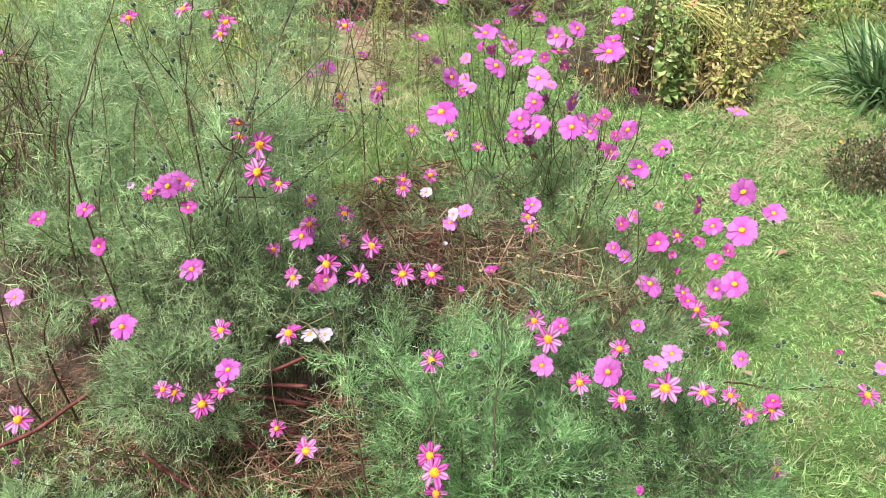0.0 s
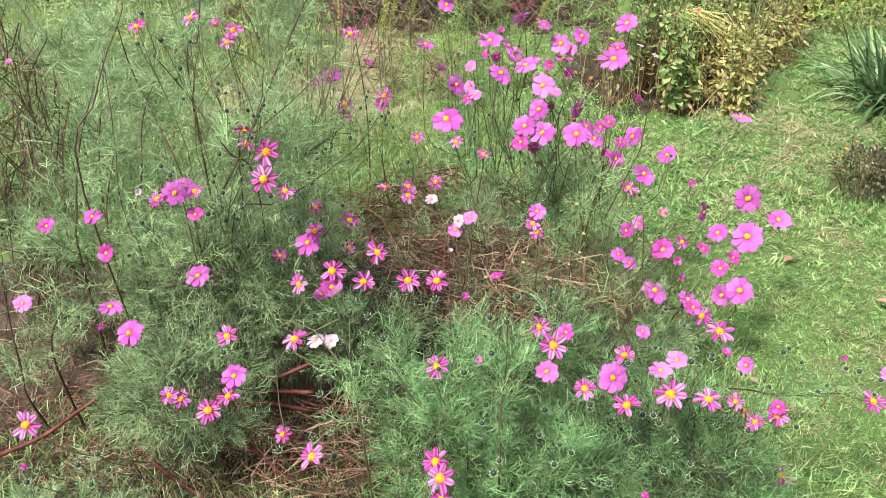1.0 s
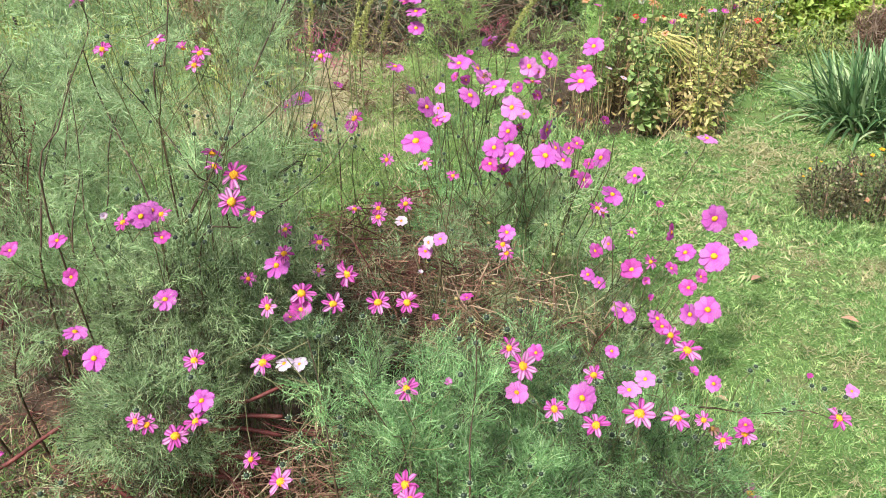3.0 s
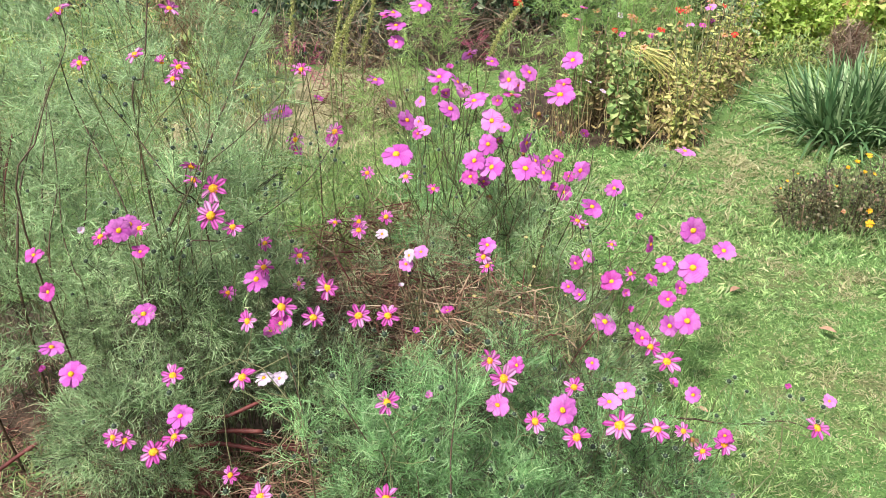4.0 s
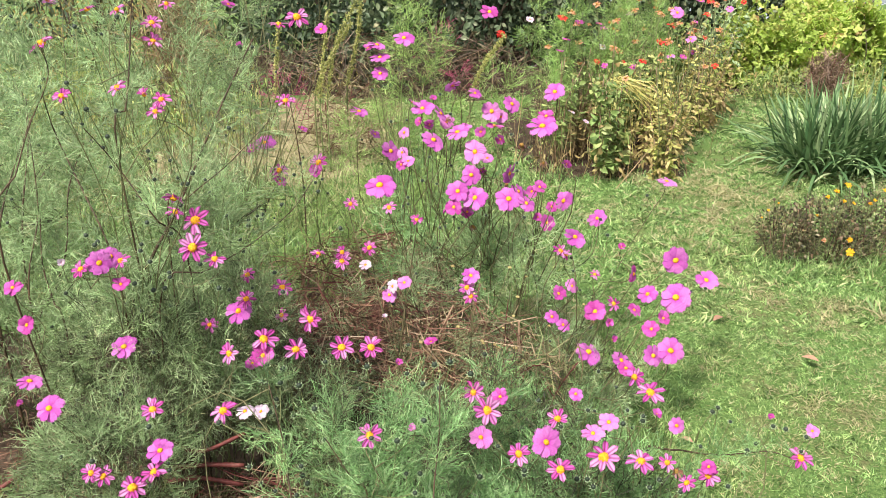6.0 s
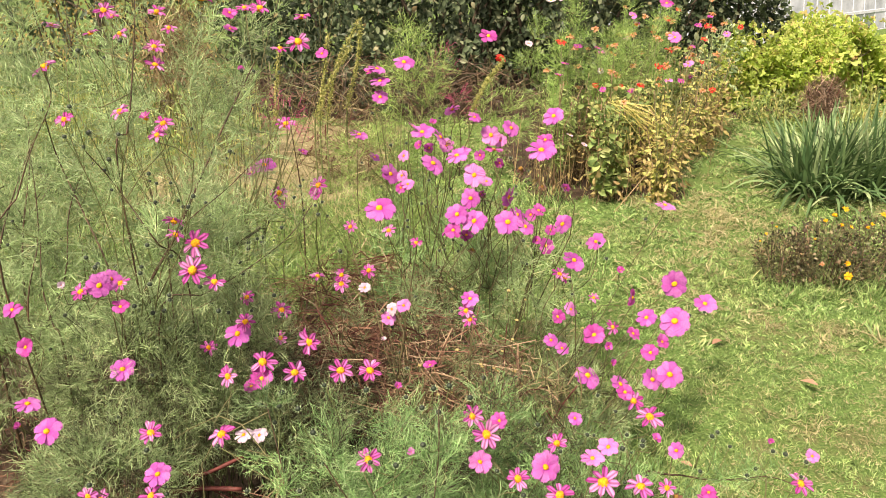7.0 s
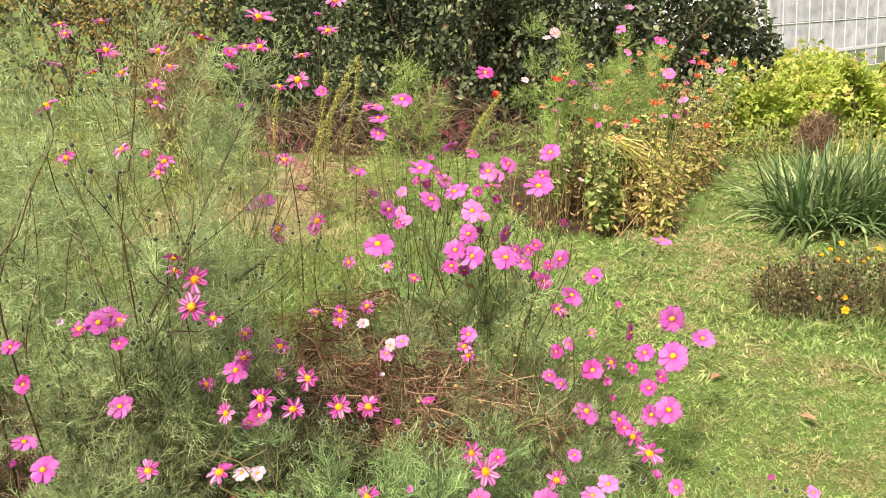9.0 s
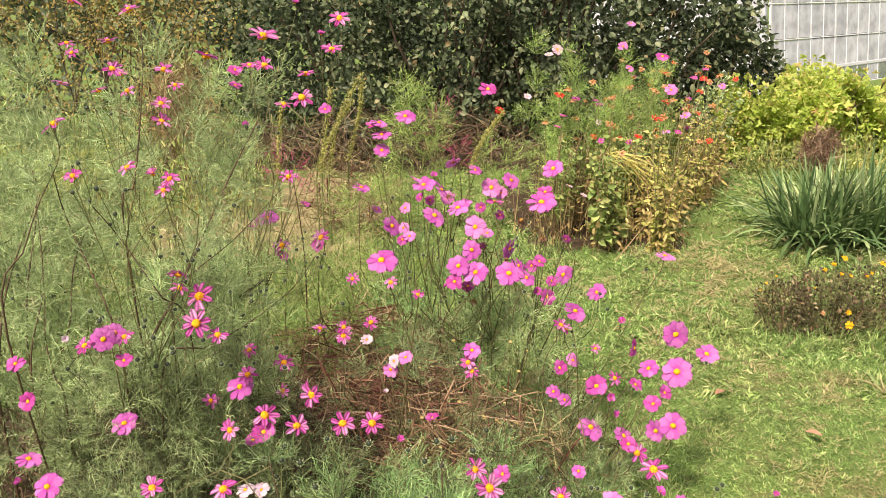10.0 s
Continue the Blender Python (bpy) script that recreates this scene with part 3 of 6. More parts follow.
def cosmos(label, base, blooms, blobs=(), leaf=None, stems=(), buds=0, face=(0, -0.6, 0.8), seed=1, length=0.10, thick=0.0024, category="cosmos plant", bud_size=0.0046, templates=None, bud_spots=(), loose=0.26, more_buds=0, stalk_mat=None, stalk=0.0016, per_stem=4):
    """A cosmos plant: main stems that branch into stalks, each with its bloom; buds on stalks of their own; feathery leaves."""
    rng = np.random.default_rng(seed)
    base = np.array(base, dtype=float)
    root = thing("cosmos_plant", base, label, category, "cosmos plants in the bed")
    P = np.array([b[1:4] for b in blooms]) if blooms else np.zeros((0, 3))
    tips = []
    if len(P):
        k = max(1, math.ceil(len(P) / per_stem))
        seeds = [P[0]]
        while len(seeds) < k:
            far = np.min([np.linalg.norm(P - s, axis=1) for s in seeds], axis=0)
            seeds.append(P[np.argmax(far)])
        near = np.argmin([np.linalg.norm(P - s, axis=1) for s in seeds], axis=0)
        ready = [curve_points(np.array(pts)[::-1], 30) for _, pts in stems]
        for i in range(k):
            mine = P[near == i]
            if not len(mine):
                tips.append(None)
                continue
            mid = mine.mean(axis=0)
            gaps = [np.min(np.linalg.norm(c - mid, axis=1)) for c in ready]
            if gaps and min(gaps) < 0.22:
                tips.append(ready[int(np.argmin(gaps))])
                continue
            top = base + (mid - base) * 0.80
            top[2] = mine[:, 2].min() * 0.72
            foot = base + rng.normal(size=3) * (0.04, 0.04, 0)
            half = foot + (top - foot) * 0.5 + rng.normal(size=3) * 0.045 - np.array([0, 0, 0.02])
            line = [foot - (0, 0, 0.02), half, top]
            part("stem", mesh_of("stem", *tube(np.array(line) - base, thick * 0.8, thick * 0.4, 9, 5), stalk_mat or STEM_OLIVE, True), root)
            tips.append(line)
        for (kind, x, y, z, d), i in zip(blooms, near):
            p = np.array([x, y, z])
            line = curve_points(tips[i], 20)
            low = line[(line[:, 2] < z - 0.05)]
            if len(tips[i]) > 3 and len(low):
                start = low[np.argsort(np.linalg.norm(low - p, axis=1))[0]]
            else:
                start = line[rng.integers(11, 20)]
            facing = unit(np.array(face) + rng.normal(size=3) * loose)
            end = p - facing * d * 0.03
            ctrl = start + (end - start) * 0.55 + np.array([0, 0, -min(0.02, 0.1 * np.linalg.norm(end - start))]) + rng.normal(size=3) * min(0.055, 0.17 * np.linalg.norm(end - start))
            ctrl2 = end - unit(facing * 0.6 + np.array([0, 0, 0.8])) * min(0.04, 0.25 * np.linalg.norm(end - start))
            part("stalk", mesh_of("stalk", *tube(np.array([start, ctrl, ctrl2, end]) - base, stalk, stalk * 0.55, 9, 4), stalk_mat or STEM_GREEN, True), root)
            flower(root, kind, p - base, facing, d / 2, rng)
            for _ in range(rng.integers(0, 2) if buds else 0):
                a = start + (end - start) * rng.uniform(0.3, 0.7)
                b = a + np.array([rng.normal() * 0.035, rng.normal() * 0.03, rng.uniform(0.02, 0.07)])
                part("stalk", mesh_of("stalk", *tube(np.array([a, (a + b) / 2 + (0, 0, -0.008), b]) - base, 0.0010, 0.0008, 5, 4), STEM_GREEN, True), root)
                bud(root, b - base, (rng.normal() * 0.3, -0.2, 1), bud_size * rng.uniform(0.7, 1.15), rng)
    for x, y, z in bud_spots:
        b = np.array([x, y, z])
        a = b + np.array([(base[0] - x) * 0.12 + rng.normal() * 0.015, (base[1] - y) * 0.12 + 0.01, -min(0.10, z * 0.4) * rng.uniform(0.7, 1.2)])
        part("stalk", mesh_of("stalk", *tube(np.array([a, (a + b) / 2 + (rng.normal() * 0.006, 0, -0.006), b]) - base, 0.0012, 0.0009, 6, 4), STEM_GREEN, True), root)
        bud(root, b - base, (rng.normal() * 0.25, -0.35, 1), bud_size * rng.uniform(0.85, 1.15), rng)
    for r, pts in stems:
        low = np.array(pts[-1])
        foot = base + (low - base) * (0.85, 0.85, 0)
        foot[2] = -0.02
        part("stem", mesh_of("stem", *tube(np.array([*pts, foot][::-1]) - base, r * 0.78, r * 0.32, 22, 6, 0.10, rng), STEM_RED, True), root)
        line = curve_points(np.array(pts), 40)
        for _ in range(buds // 3 if buds else 0):
            a = line[rng.integers(0, 26)]
            b = a + np.array([rng.normal() * 0.05, rng.normal() * 0.04, rng.uniform(0.03, 0.10)])
            part("stalk", mesh_of("stalk", *tube(np.array([a, (a + b) / 2 + (0, 0, -0.012), b]) - base, 0.0011, 0.0008, 6, 4), STEM_GREEN, True), root)
            bud(root, b - base, (rng.normal() * 0.3, -0.2, 1), bud_size * rng.uniform(0.7, 1.15), rng)
    chance = np.random.default_rng(seed + 500)
    for _ in range(more_buds):
        centre, radii, n = blobs[chance.integers(len(blobs))]
        b = np.array(centre) + unit(chance.normal(size=3) * (1, 0.8, 0.4) + (0, -0.5, 0.7)) * np.array(radii) * chance.uniform(0.95, 1.12)
        b[2] = max(b[2], 0.1)
        a = b + np.array([(centre[0] - b[0]) * 0.3, 0.02, -0.09])
        part("stalk", mesh_of("stalk", *tube(np.array([a, (a + b) / 2 + (chance.normal() * 0.008, 0, -0.006), b]) - base, 0.0012, 0.0009, 6, 4), STEM_GREEN, True), root)
        bud(root, b - base, (chance.normal() * 0.25, -0.35, 1), bud_size * chance.uniform(0.8, 1.2), chance)
    grown = []
    for r, pts in stems:
        grown.append((curve_points(np.array(pts), 40), 18))
    for tip in tips:
        if tip is not None and len(tip) == 3:
            grown.append((curve_points(tip, 40)[8:], 2))
    if grown and leaf is not None:
        out = []
        for line, n in grown:
            at = rng.integers(0, len(line), n)
            way = unit(rng.normal(size=(n, 3)) * (1, 1, 0.3) + (0, 0, 0.55))
            out.append(scatter(templates or FRONDS, line[at] - base, frames_along(way, rng), length * rng.uniform(0.4, 0.9, n), rng))
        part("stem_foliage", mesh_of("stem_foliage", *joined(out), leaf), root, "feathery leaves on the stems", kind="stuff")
    if blobs:
        leaves, inner, shoots = fern_mass(base, blobs, rng, length, templates, 0.03 if templates else 0.24, 0.35 if templates else 0.72)
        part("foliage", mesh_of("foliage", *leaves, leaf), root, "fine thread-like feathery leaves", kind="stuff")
        # dark core: shade between the tufts, put into the inner leaves' colour
        part("inner_foliage", mesh_of("inner_foliage", *inner, FERN_INNER), root, "withered inner leaves, coloured dark as shade in the gaps", kind="stuff")
        part("fine_growth", mesh_of("fine_growth", *shoots, STEM_GREEN), root, "thin green shoots", kind="stuff")
        for centre, radii, n in blobs:
            for _ in range(min(5, 2 + n // 200)):
                tip = np.array(centre) + unit(rng.normal(size=3)) * np.array(radii) * 0.75
                foot = np.array([base[0] + (tip[0] - base[0]) * 0.5, base[1] + (tip[1] - base[1]) * 0.5, -0.02])
                half = (tip + foot) / 2 + rng.normal(size=3) * 0.03
                part("branch", mesh_of("branch", *tube(np.array([foot, half, tip]) - base, 0.0016, 0.0007, 8, 4), STEM_RED if rng.uniform() < 0.25 else STEM_GREEN, True), root)
    return root


# ---- ground ----
def lay(x, y):
    """The height of the ground: nearly level, with shallow dips."""
    x, y = np.asarray(x, float), np.asarray(y, float)
    near = np.exp(-(x**2 + (y - 4) ** 2) / 400)
    return near * (0.010 * np.sin(x * 2.3 + 0.7 * y) + 0.008 * np.sin(y * 3.1 - x) + 0.004 * np.sin(7.3 * x + 5.1 * y)) - 0.004


def ground_sheet():
    u = np.linspace(-1, 1, 161)
    s = 9 * u + 391 * u**7
    X, Y = np.meshgrid(s, s + 4, indexing="ij")
    V = np.stack([X, Y, lay(X, Y)], -1).reshape(-1, 3)
    part("ground", mesh_of("ground", V, grid_faces(161, 161), LAWN, True), None, "mown lawn of short green grass with straw patches", kind="structure")["category"] = "lawn"


def soil_patch(x0, x1, y0, y1, label, seed, mat=None):
    """Bare earth with an uneven edge and clods, heaped a little."""
    rng = np.random.default_rng(seed)
    a = np.linspace(0, 2 * np.pi, 90, endpoint=False)
    edge = 1 + 0.06 * np.sin(5 * a + seed) + 0.05 * np.sin(11 * a + 2 * seed) + 0.025 * rng.normal(size=90)
    rings = np.linspace(0, 1, 28)
    cx, cy, rx, ry = (x0 + x1) / 2, (y0 + y1) / 2, (x1 - x0) / 2, (y1 - y0) / 2
    sq = 1 / np.maximum(np.abs(np.cos(a)), np.abs(np.sin(a))) ** 0.6
    R = rings[:, None] * (edge * sq)[None]
    X, Y = cx + R * rx * np.cos(a), cy + R * ry * np.sin(a)
    Z = lay(X, Y) + 0.022 * (1 - rings[:, None] ** 6) + 0.006 * rng.normal(size=X.shape) * (1 - rings[:, None] ** 4) - 0.008 * (rings[:, None] > 0.99)
    V = np.stack([X, Y, Z], -1).reshape(-1, 3)
    F = []
    for i in range(27):
        for j in range(90):
            p, q = i * 90 + j, i * 90 + (j + 1) % 90
            F += [(p, p + 90, q + 90), (p, q + 90, q)]
    ob = part("flower_bed", mesh_of("flower_bed", V, np.array(F), mat or SOIL, True), None, label, kind="structure")
    ob["category"] = "soil bed"


ground_sheet()
soil_patch(-2.2, 0.36, 1.25, 2.7, "dark crumbly soil of a flower bed under the cosmos", 3)
soil_patch(-2.6, 3.2, 6.5, 8.6, "bare brown soil under the dark shrub", 4)
soil_patch(-1.8, -0.35, 4.3, 6.3, "dry trodden earth with straw behind the cosmos", 7, EARTH)
soil_patch(-0.55, 0.15, 2.65, 3.1, "dry reddish soil with dead stalks behind the cosmos", 8)
soil_patch(0.42, 1.5, 4.45, 6.5, "dry brown soil of the zinnia bed", 6)


def blades(pos, length, lean, width, rng, drift=None):
    n = len(pos)
    way = rng.normal(size=(n, 3)) * lean
    if drift is not None:
        way = way * 0.55 + drift
    way[:, 2] = 1
    way = unit(way)
    bend = rng.normal(size=(n, 3)) * 0.35
    bend[:, 2] = -np.abs(bend[:, 2])
    L = length[:, None]
    P = np.stack([pos, pos + way * L * 0.55, pos + way * L + bend * L * 0.5], axis=1)
    P[:, 2, 2] = np.maximum(P[:, 2, 2], pos[:, 2] + 0.004)
    return ribbons(P, width, rng)


def in_tufts(n, x0, x1, y0, y1, each, spread, rng):
    """Places gathered in tufts: x, y, and for each its tuft's lean and vigour."""
    m = max(1, n // each)
    cx, cy = rng.uniform(x0, x1, m), rng.uniform(y0, y1, m)
    lean = rng.normal(size=(m, 3)) * (1.0, 1.0, 0)
    vigour = rng.uniform(0.55, 1.4, m)
    i = rng.integers(m, size=n)
    return cx[i] + rng.normal(size=n) * spread, cy[i] + rng.normal(size=n) * spread, lean[i], vigour[i]


def lawn_grass():
    rng = np.random.default_rng(21)
    out, dry = [], []
    for x0, x1, y0, y1, per, long, wide in ((0.2, 2.0, 1.35, 3.0, 25000, 0.023, 0.0025), (0.2, 3.2, 3.0, 4.6, 15000, 0.026, 0.0033), (-2.6, 4.2, 2.7, 7.2, 2300, 0.050, 0.0062)):
        n = int((x1 - x0) * (y1 - y0) * per)
        x, y, drift, vigour = in_tufts(n, x0, x1, y0, y1, 9, 0.006 + 1.6 * wide, rng)
        edge = 0.42 + 0.10 * np.sin(y * 5) + 0.05 * np.sin(y * 13)
        keep = (y > 2.6) | (x > edge)
        x, y, drift, vigour = x[keep], y[keep], drift[keep], vigour[keep]
        tuft = 0.75 + 0.5 * np.sin(x * 9 + 3 * np.sin(y * 7)) * np.sin(y * 8 + 2 * np.sin(x * 5))
        mow = 0.8 * np.sin(x * 6.1 + 2.2 * np.sin(y * 4.3)) + 0.8 * np.sin(y * 14.7 + 2.7 * np.sin(x * 11.1)) + 0.8 * np.sin(x * 33 + 3 * np.sin(y * 27)) + rng.normal(size=len(x)) * 1.1
        worn = 1.5 * np.exp(-((x - 1.45) / 0.45) ** 2 - ((y - 3.95) / 0.32) ** 2) + 1.9 * np.exp(-((x - 1.55) / 0.30) ** 2 - ((y - 4.9) / 0.7) ** 2) + 0.6 * np.exp(-((x - 1.2) / 0.35) ** 2 - ((y - 2.35) / 0.25) ** 2)
        straw = mow + worn > np.where((x < -0.3) & (y > 4.0) & (y < 6.4), -0.8, 1.55)
        L = long * rng.uniform(0.5, 1.4, len(x)) * np.clip(tuft, 0.6, 1.2) * vigour
        pos = np.stack([x, y, lay(x, y)], 1)
        out.append(blades(pos[~straw], L[~straw], 1.0, wide, rng, drift[~straw]))
        dry.append(blades(pos[straw] + (0, 0, 0.010), L[straw] * 1.0, 1.6, wide * 0.7, rng, drift[straw]))
    n = 16000
    r, a = 1.2 + 7.5 * rng.uniform(size=n) ** 0.9, rng.uniform(0, 2 * np.pi, n)
    x, y = r * np.cos(a), 3.0 + r * np.sin(a)
    keep = ~((x > -2.6) & (x < 4.2) & (y > 1.2) & (y < 7.2))
    x, y = x[keep], y[keep]
    out.append(blades(np.stack([x, y, lay(x, y)], 1), 0.05 * rng.uniform(0.5, 1.4, len(x)), 1.0, 0.007, rng))
    part("lawn_grass", mesh_of("lawn_grass", *joined(out), GRASS), None, "short mown green grass", kind="stuff")["category"] = "grass"
    part("lawn_straw", mesh_of("lawn_straw", *joined(dry), GRASS_DRY), None, "dry mown clippings lying in the lawn", kind="stuff")["category"] = "straw"


def tall_grass(x0, x1, y0, y1, n, long, name, label, mat, seed, lean=0.6, wide=0.003):
    rng = np.random.default_rng(seed)
    x, y = rng.uniform(x0, x1, n), rng.uniform(y0, y1, n)
    V, F = blades(np.stack([x, y, lay(x, y)], 1), long * rng.uniform(0.5, 1.3, n), lean, wide, rng)
    part(name, mesh_of(name, V, F, mat), None, label, kind="stuff")["category"] = "grass"


lawn_grass()
tall_grass(-1.3, 0.25, 1.22, 1.75, 5200, 0.10, "bed_grass", "loose green grass growing in the bed", GRASS, 31)
tall_grass(0.2, 0.75, 1.3, 2.6, 2500, 0.065, "edge_grass", "longer grass at the edge of the bed", GRASS, 32)
tall_grass(-3.2, -0.25, 3.6, 5.4, 3600, 0.15, "rough_grass", "tall drying grass behind the cosmos", GRASS_TAN, 33)
tall_grass(-2.8, 0.75, 3.1, 4.6, 5200, 0.12, "green_tufts", "unmown green grass behind the cosmos", GRASS, 38)
tall_grass(1.35, 2.2, 3.1, 3.5, 1800, 0.08, "tuft_grass", "grass tufts round the marigolds", GRASS, 34)

# ---- weeds behind the cosmos ----
def weeds(base, blobs, mat, size, label, seed):
    """Loose upright weeds: thin stalks with narrow leaves."""
    rng = np.random.default_rng(seed)
    root = thing("weed_clump", base, label, "weeds")
    base = np.array(base, float)
    out, lines = [], []
    for centre, radii, n in blobs:
        pos, d = in_blob(centre, radii, n, rng, 0.0)
        pos[:, 2] = np.maximum(pos[:, 2], 0.02)
        out.append(scatter(OVALS, pos - base, frames_along(unit(d * 0.4 + rng.normal(size=(n, 3)) * 0.6 + (0, 0, 0.5)), rng), np.stack([size * 0.6 * rng.uniform(0.6, 1.2, n), size * rng.uniform(0.6, 1.3, n), size * np.ones(n)], 1), rng))
        m = n // 6
        foot = np.array(centre) + rng.normal(size=(m, 3)) * np.array(radii) * 0.5
        foot[:, 2] = 0
        tip = foot + rng.normal(size=(m, 3)) * 0.07 + np.array([0, 0, 1]) * (centre[2] + radii[2] * rng.uniform(-0.3, 1.0, m))[:, None]
        lines.append(ribbons(np.stack([foot, (foot + tip) / 2 + rng.normal(size=(m, 3)) * 0.02, tip], 1) - base, 0.006, rng))
    part("foliage", mesh_of("foliage", *joined(out), mat), root, kind="stuff")
    part("fine_growth", mesh_of("fine_growth", *joined(lines), SPIKE), root, "thin yellowish stalks", kind="stuff")


weeds((-2.0, 5.4, 0), [((-1.5, 5.2, 0.22), (0.5, 0.4, 0.3), 700), ((-2.4, 5.4, 0.3), (0.6, 0.5, 0.4), 1000), ((-3.3, 5.6, 0.35), (0.7, 0.5, 0.45), 1000)], OVAL_LEAF, 0.06, "yellow-green weeds on rough ground", 35)
weeds((-1.9, 6.6, 0), [((-2.1, 6.6, 0.4), (0.45, 0.25, 0.45), 500), ((-0.9, 6.9, 0.10), (0.4, 0.2, 0.12), 120)], DRY_LEAF, 0.06, "dry brown weeds in front of the shrub", 36)

weeds((3.2, 6.6, 0), [((2.7, 6.6, 0.10), (0.35, 0.2, 0.14), 500), ((3.4, 6.6, 0.12), (0.5, 0.25, 0.16), 700), ((4.1, 6.7, 0.12), (0.4, 0.25, 0.16), 400)], OVAL_LEAF, 0.05, "yellow-green weeds below the vines", 37)

weeds((-1.08, 1.67, 0), [((-1.08, 1.67, 0.05), (0.06, 0.04, 0.03), 12)], OVAL_LEAF, 0.04, "small pale green broad-leaved weed on the soil", 39)

# ---- cosmos ----
STEM_WIRY = rough_material("stem_wiry_brown", [(0.3, (0.05, 0.052, 0.025)), (0.7, (0.12, 0.10, 0.05))], 30, 0.6, 0.1)
TALL_BLOOMS = [
    ("S", -0.64, 1.39, 1.13, 0.036), ("S", -0.57, 1.46, 1.13, 0.038), ("S", -0.54, 1.50, 1.11, 0.027), ("S", -0.51, 1.50, 1.10, 0.037),
    ("S", -0.52, 1.49, 1.08, 0.035), ("S", -0.54, 1.58, 0.88, 0.044), ("S", -0.55, 1.61, 0.84, 0.040), ("S", -0.50, 1.59, 0.83, 0.065),
    ("S", -0.50, 1.54, 0.79, 0.060), ("S", -0.46, 1.55, 0.76, 0.042), ("B", -0.64, 1.42, 0.81, 0.054), ("B", -0.63, 1.45, 0.81, 0.046),
    ("S", -0.67, 1.41, 0.80, 0.039), ("S", -0.61, 1.45, 0.80, 0.037), ("M", -0.61, 1.43, 0.76, 0.037), ("W", -0.72, 1.44, 0.80, 0.024),
]
LEFT_BLOOMS = [
    ("M", -0.98, 1.53, 0.68, 0.046), ("M", -0.88, 1.54, 0.70, 0.043), ("M", -0.85, 1.51, 0.63, 0.046), ("P", -1.07, 1.69, 0.99, 0.024),
    ("P", -1.00, 1.41, 0.56, 0.042),
]
TOP_BLOOMS = [
    ("S", -0.52, 2.46, 1.30, 0.086), ("S", -0.27, 2.27, 1.36, 0.057), ("S", -0.29, 2.24, 1.28, 0.060), ("S", -0.60, 2.14, 1.27, 0.063),
    ("S", -0.72, 1.97, 1.39, 0.049), ("S", -0.81, 1.87, 1.41, 0.042), ("S", -0.77, 1.95, 1.32, 0.044), ("S", -0.91, 2.05, 1.31, 0.038),
    ("S", -0.94, 2.14, 1.28, 0.037), ("S", -0.76, 1.93, 1.26, 0.049), ("S", -0.78, 2.02, 1.24, 0.041), ("S", -0.83, 2.01, 1.20, 0.041),
    ("S", -0.76, 2.01, 1.20, 0.041),
]
TOPR_BLOOMS = [
    ("P", -0.88, 1.92, 1.23, 0.044), ("S", -0.74, 2.23, 1.23, 0.048), ("S", -0.71, 2.22, 1.19, 0.042), ("S", -0.68, 2.00, 1.17, 0.049),
    ("S", -0.68, 1.99, 1.13, 0.047), ("M", -0.55, 2.23, 1.23, 0.042), ("S", -0.51, 2.23, 1.24, 0.048), ("S", -0.47, 2.23, 1.24, 0.057),
    ("S", -0.42, 2.20, 1.14, 0.051), ("S", -0.37, 2.20, 1.16, 0.063), ("M", -0.31, 2.20, 1.13, 0.039), ("S", -0.36, 2.22, 1.22, 0.045),
    ("M", -0.55, 2.22, 1.19, 0.039), ("M", -0.52, 2.18, 1.09, 0.030), ("S", -0.80, 1.69, 1.17, 0.054), ("M", -0.32, 2.26, 1.32, 0.030),
    ("M", -0.39, 2.28, 1.40, 0.030),
]
MIDFAR_BLOOMS = [
    ("B", -0.59, 2.69, 0.69, 0.083), ("M", -0.63, 2.68, 0.67, 0.045), ("S", -0.55, 2.91, 0.78, 0.076), ("S", -0.37, 2.43, 0.70, 0.062),
    ("S", -0.49, 2.41, 0.68, 0.058), ("M", -0.49, 2.40, 0.65, 0.048), ("M", -0.49, 2.87, 0.69, 0.040), ("M", -0.38, 2.42, 0.68, 0.045),
]
MIDA_BLOOMS = [
    ("S", -0.45, 1.76, 0.63, 0.037), ("S", -0.37, 1.75, 0.60, 0.048), ("B", -0.45, 1.65, 0.59, 0.067), ("S", -0.43, 1.65, 0.62, 0.043),
    ("S", -0.51, 1.62, 0.57, 0.038), ("S", -0.45, 1.55, 0.54, 0.049), ("S", -0.39, 1.61, 0.54, 0.061), ("M", -0.39, 1.59, 0.51, 0.061),
    ("S", -0.32, 1.60, 0.52, 0.056), ("S", -0.37, 1.73, 0.54, 0.037), ("S", -0.30, 1.73, 0.53, 0.067), ("S", -0.23, 1.70, 0.47, 0.059),
    ("S", -0.16, 1.70, 0.47, 0.056), ("M", -0.42, 1.61, 0.48, 0.039),
]
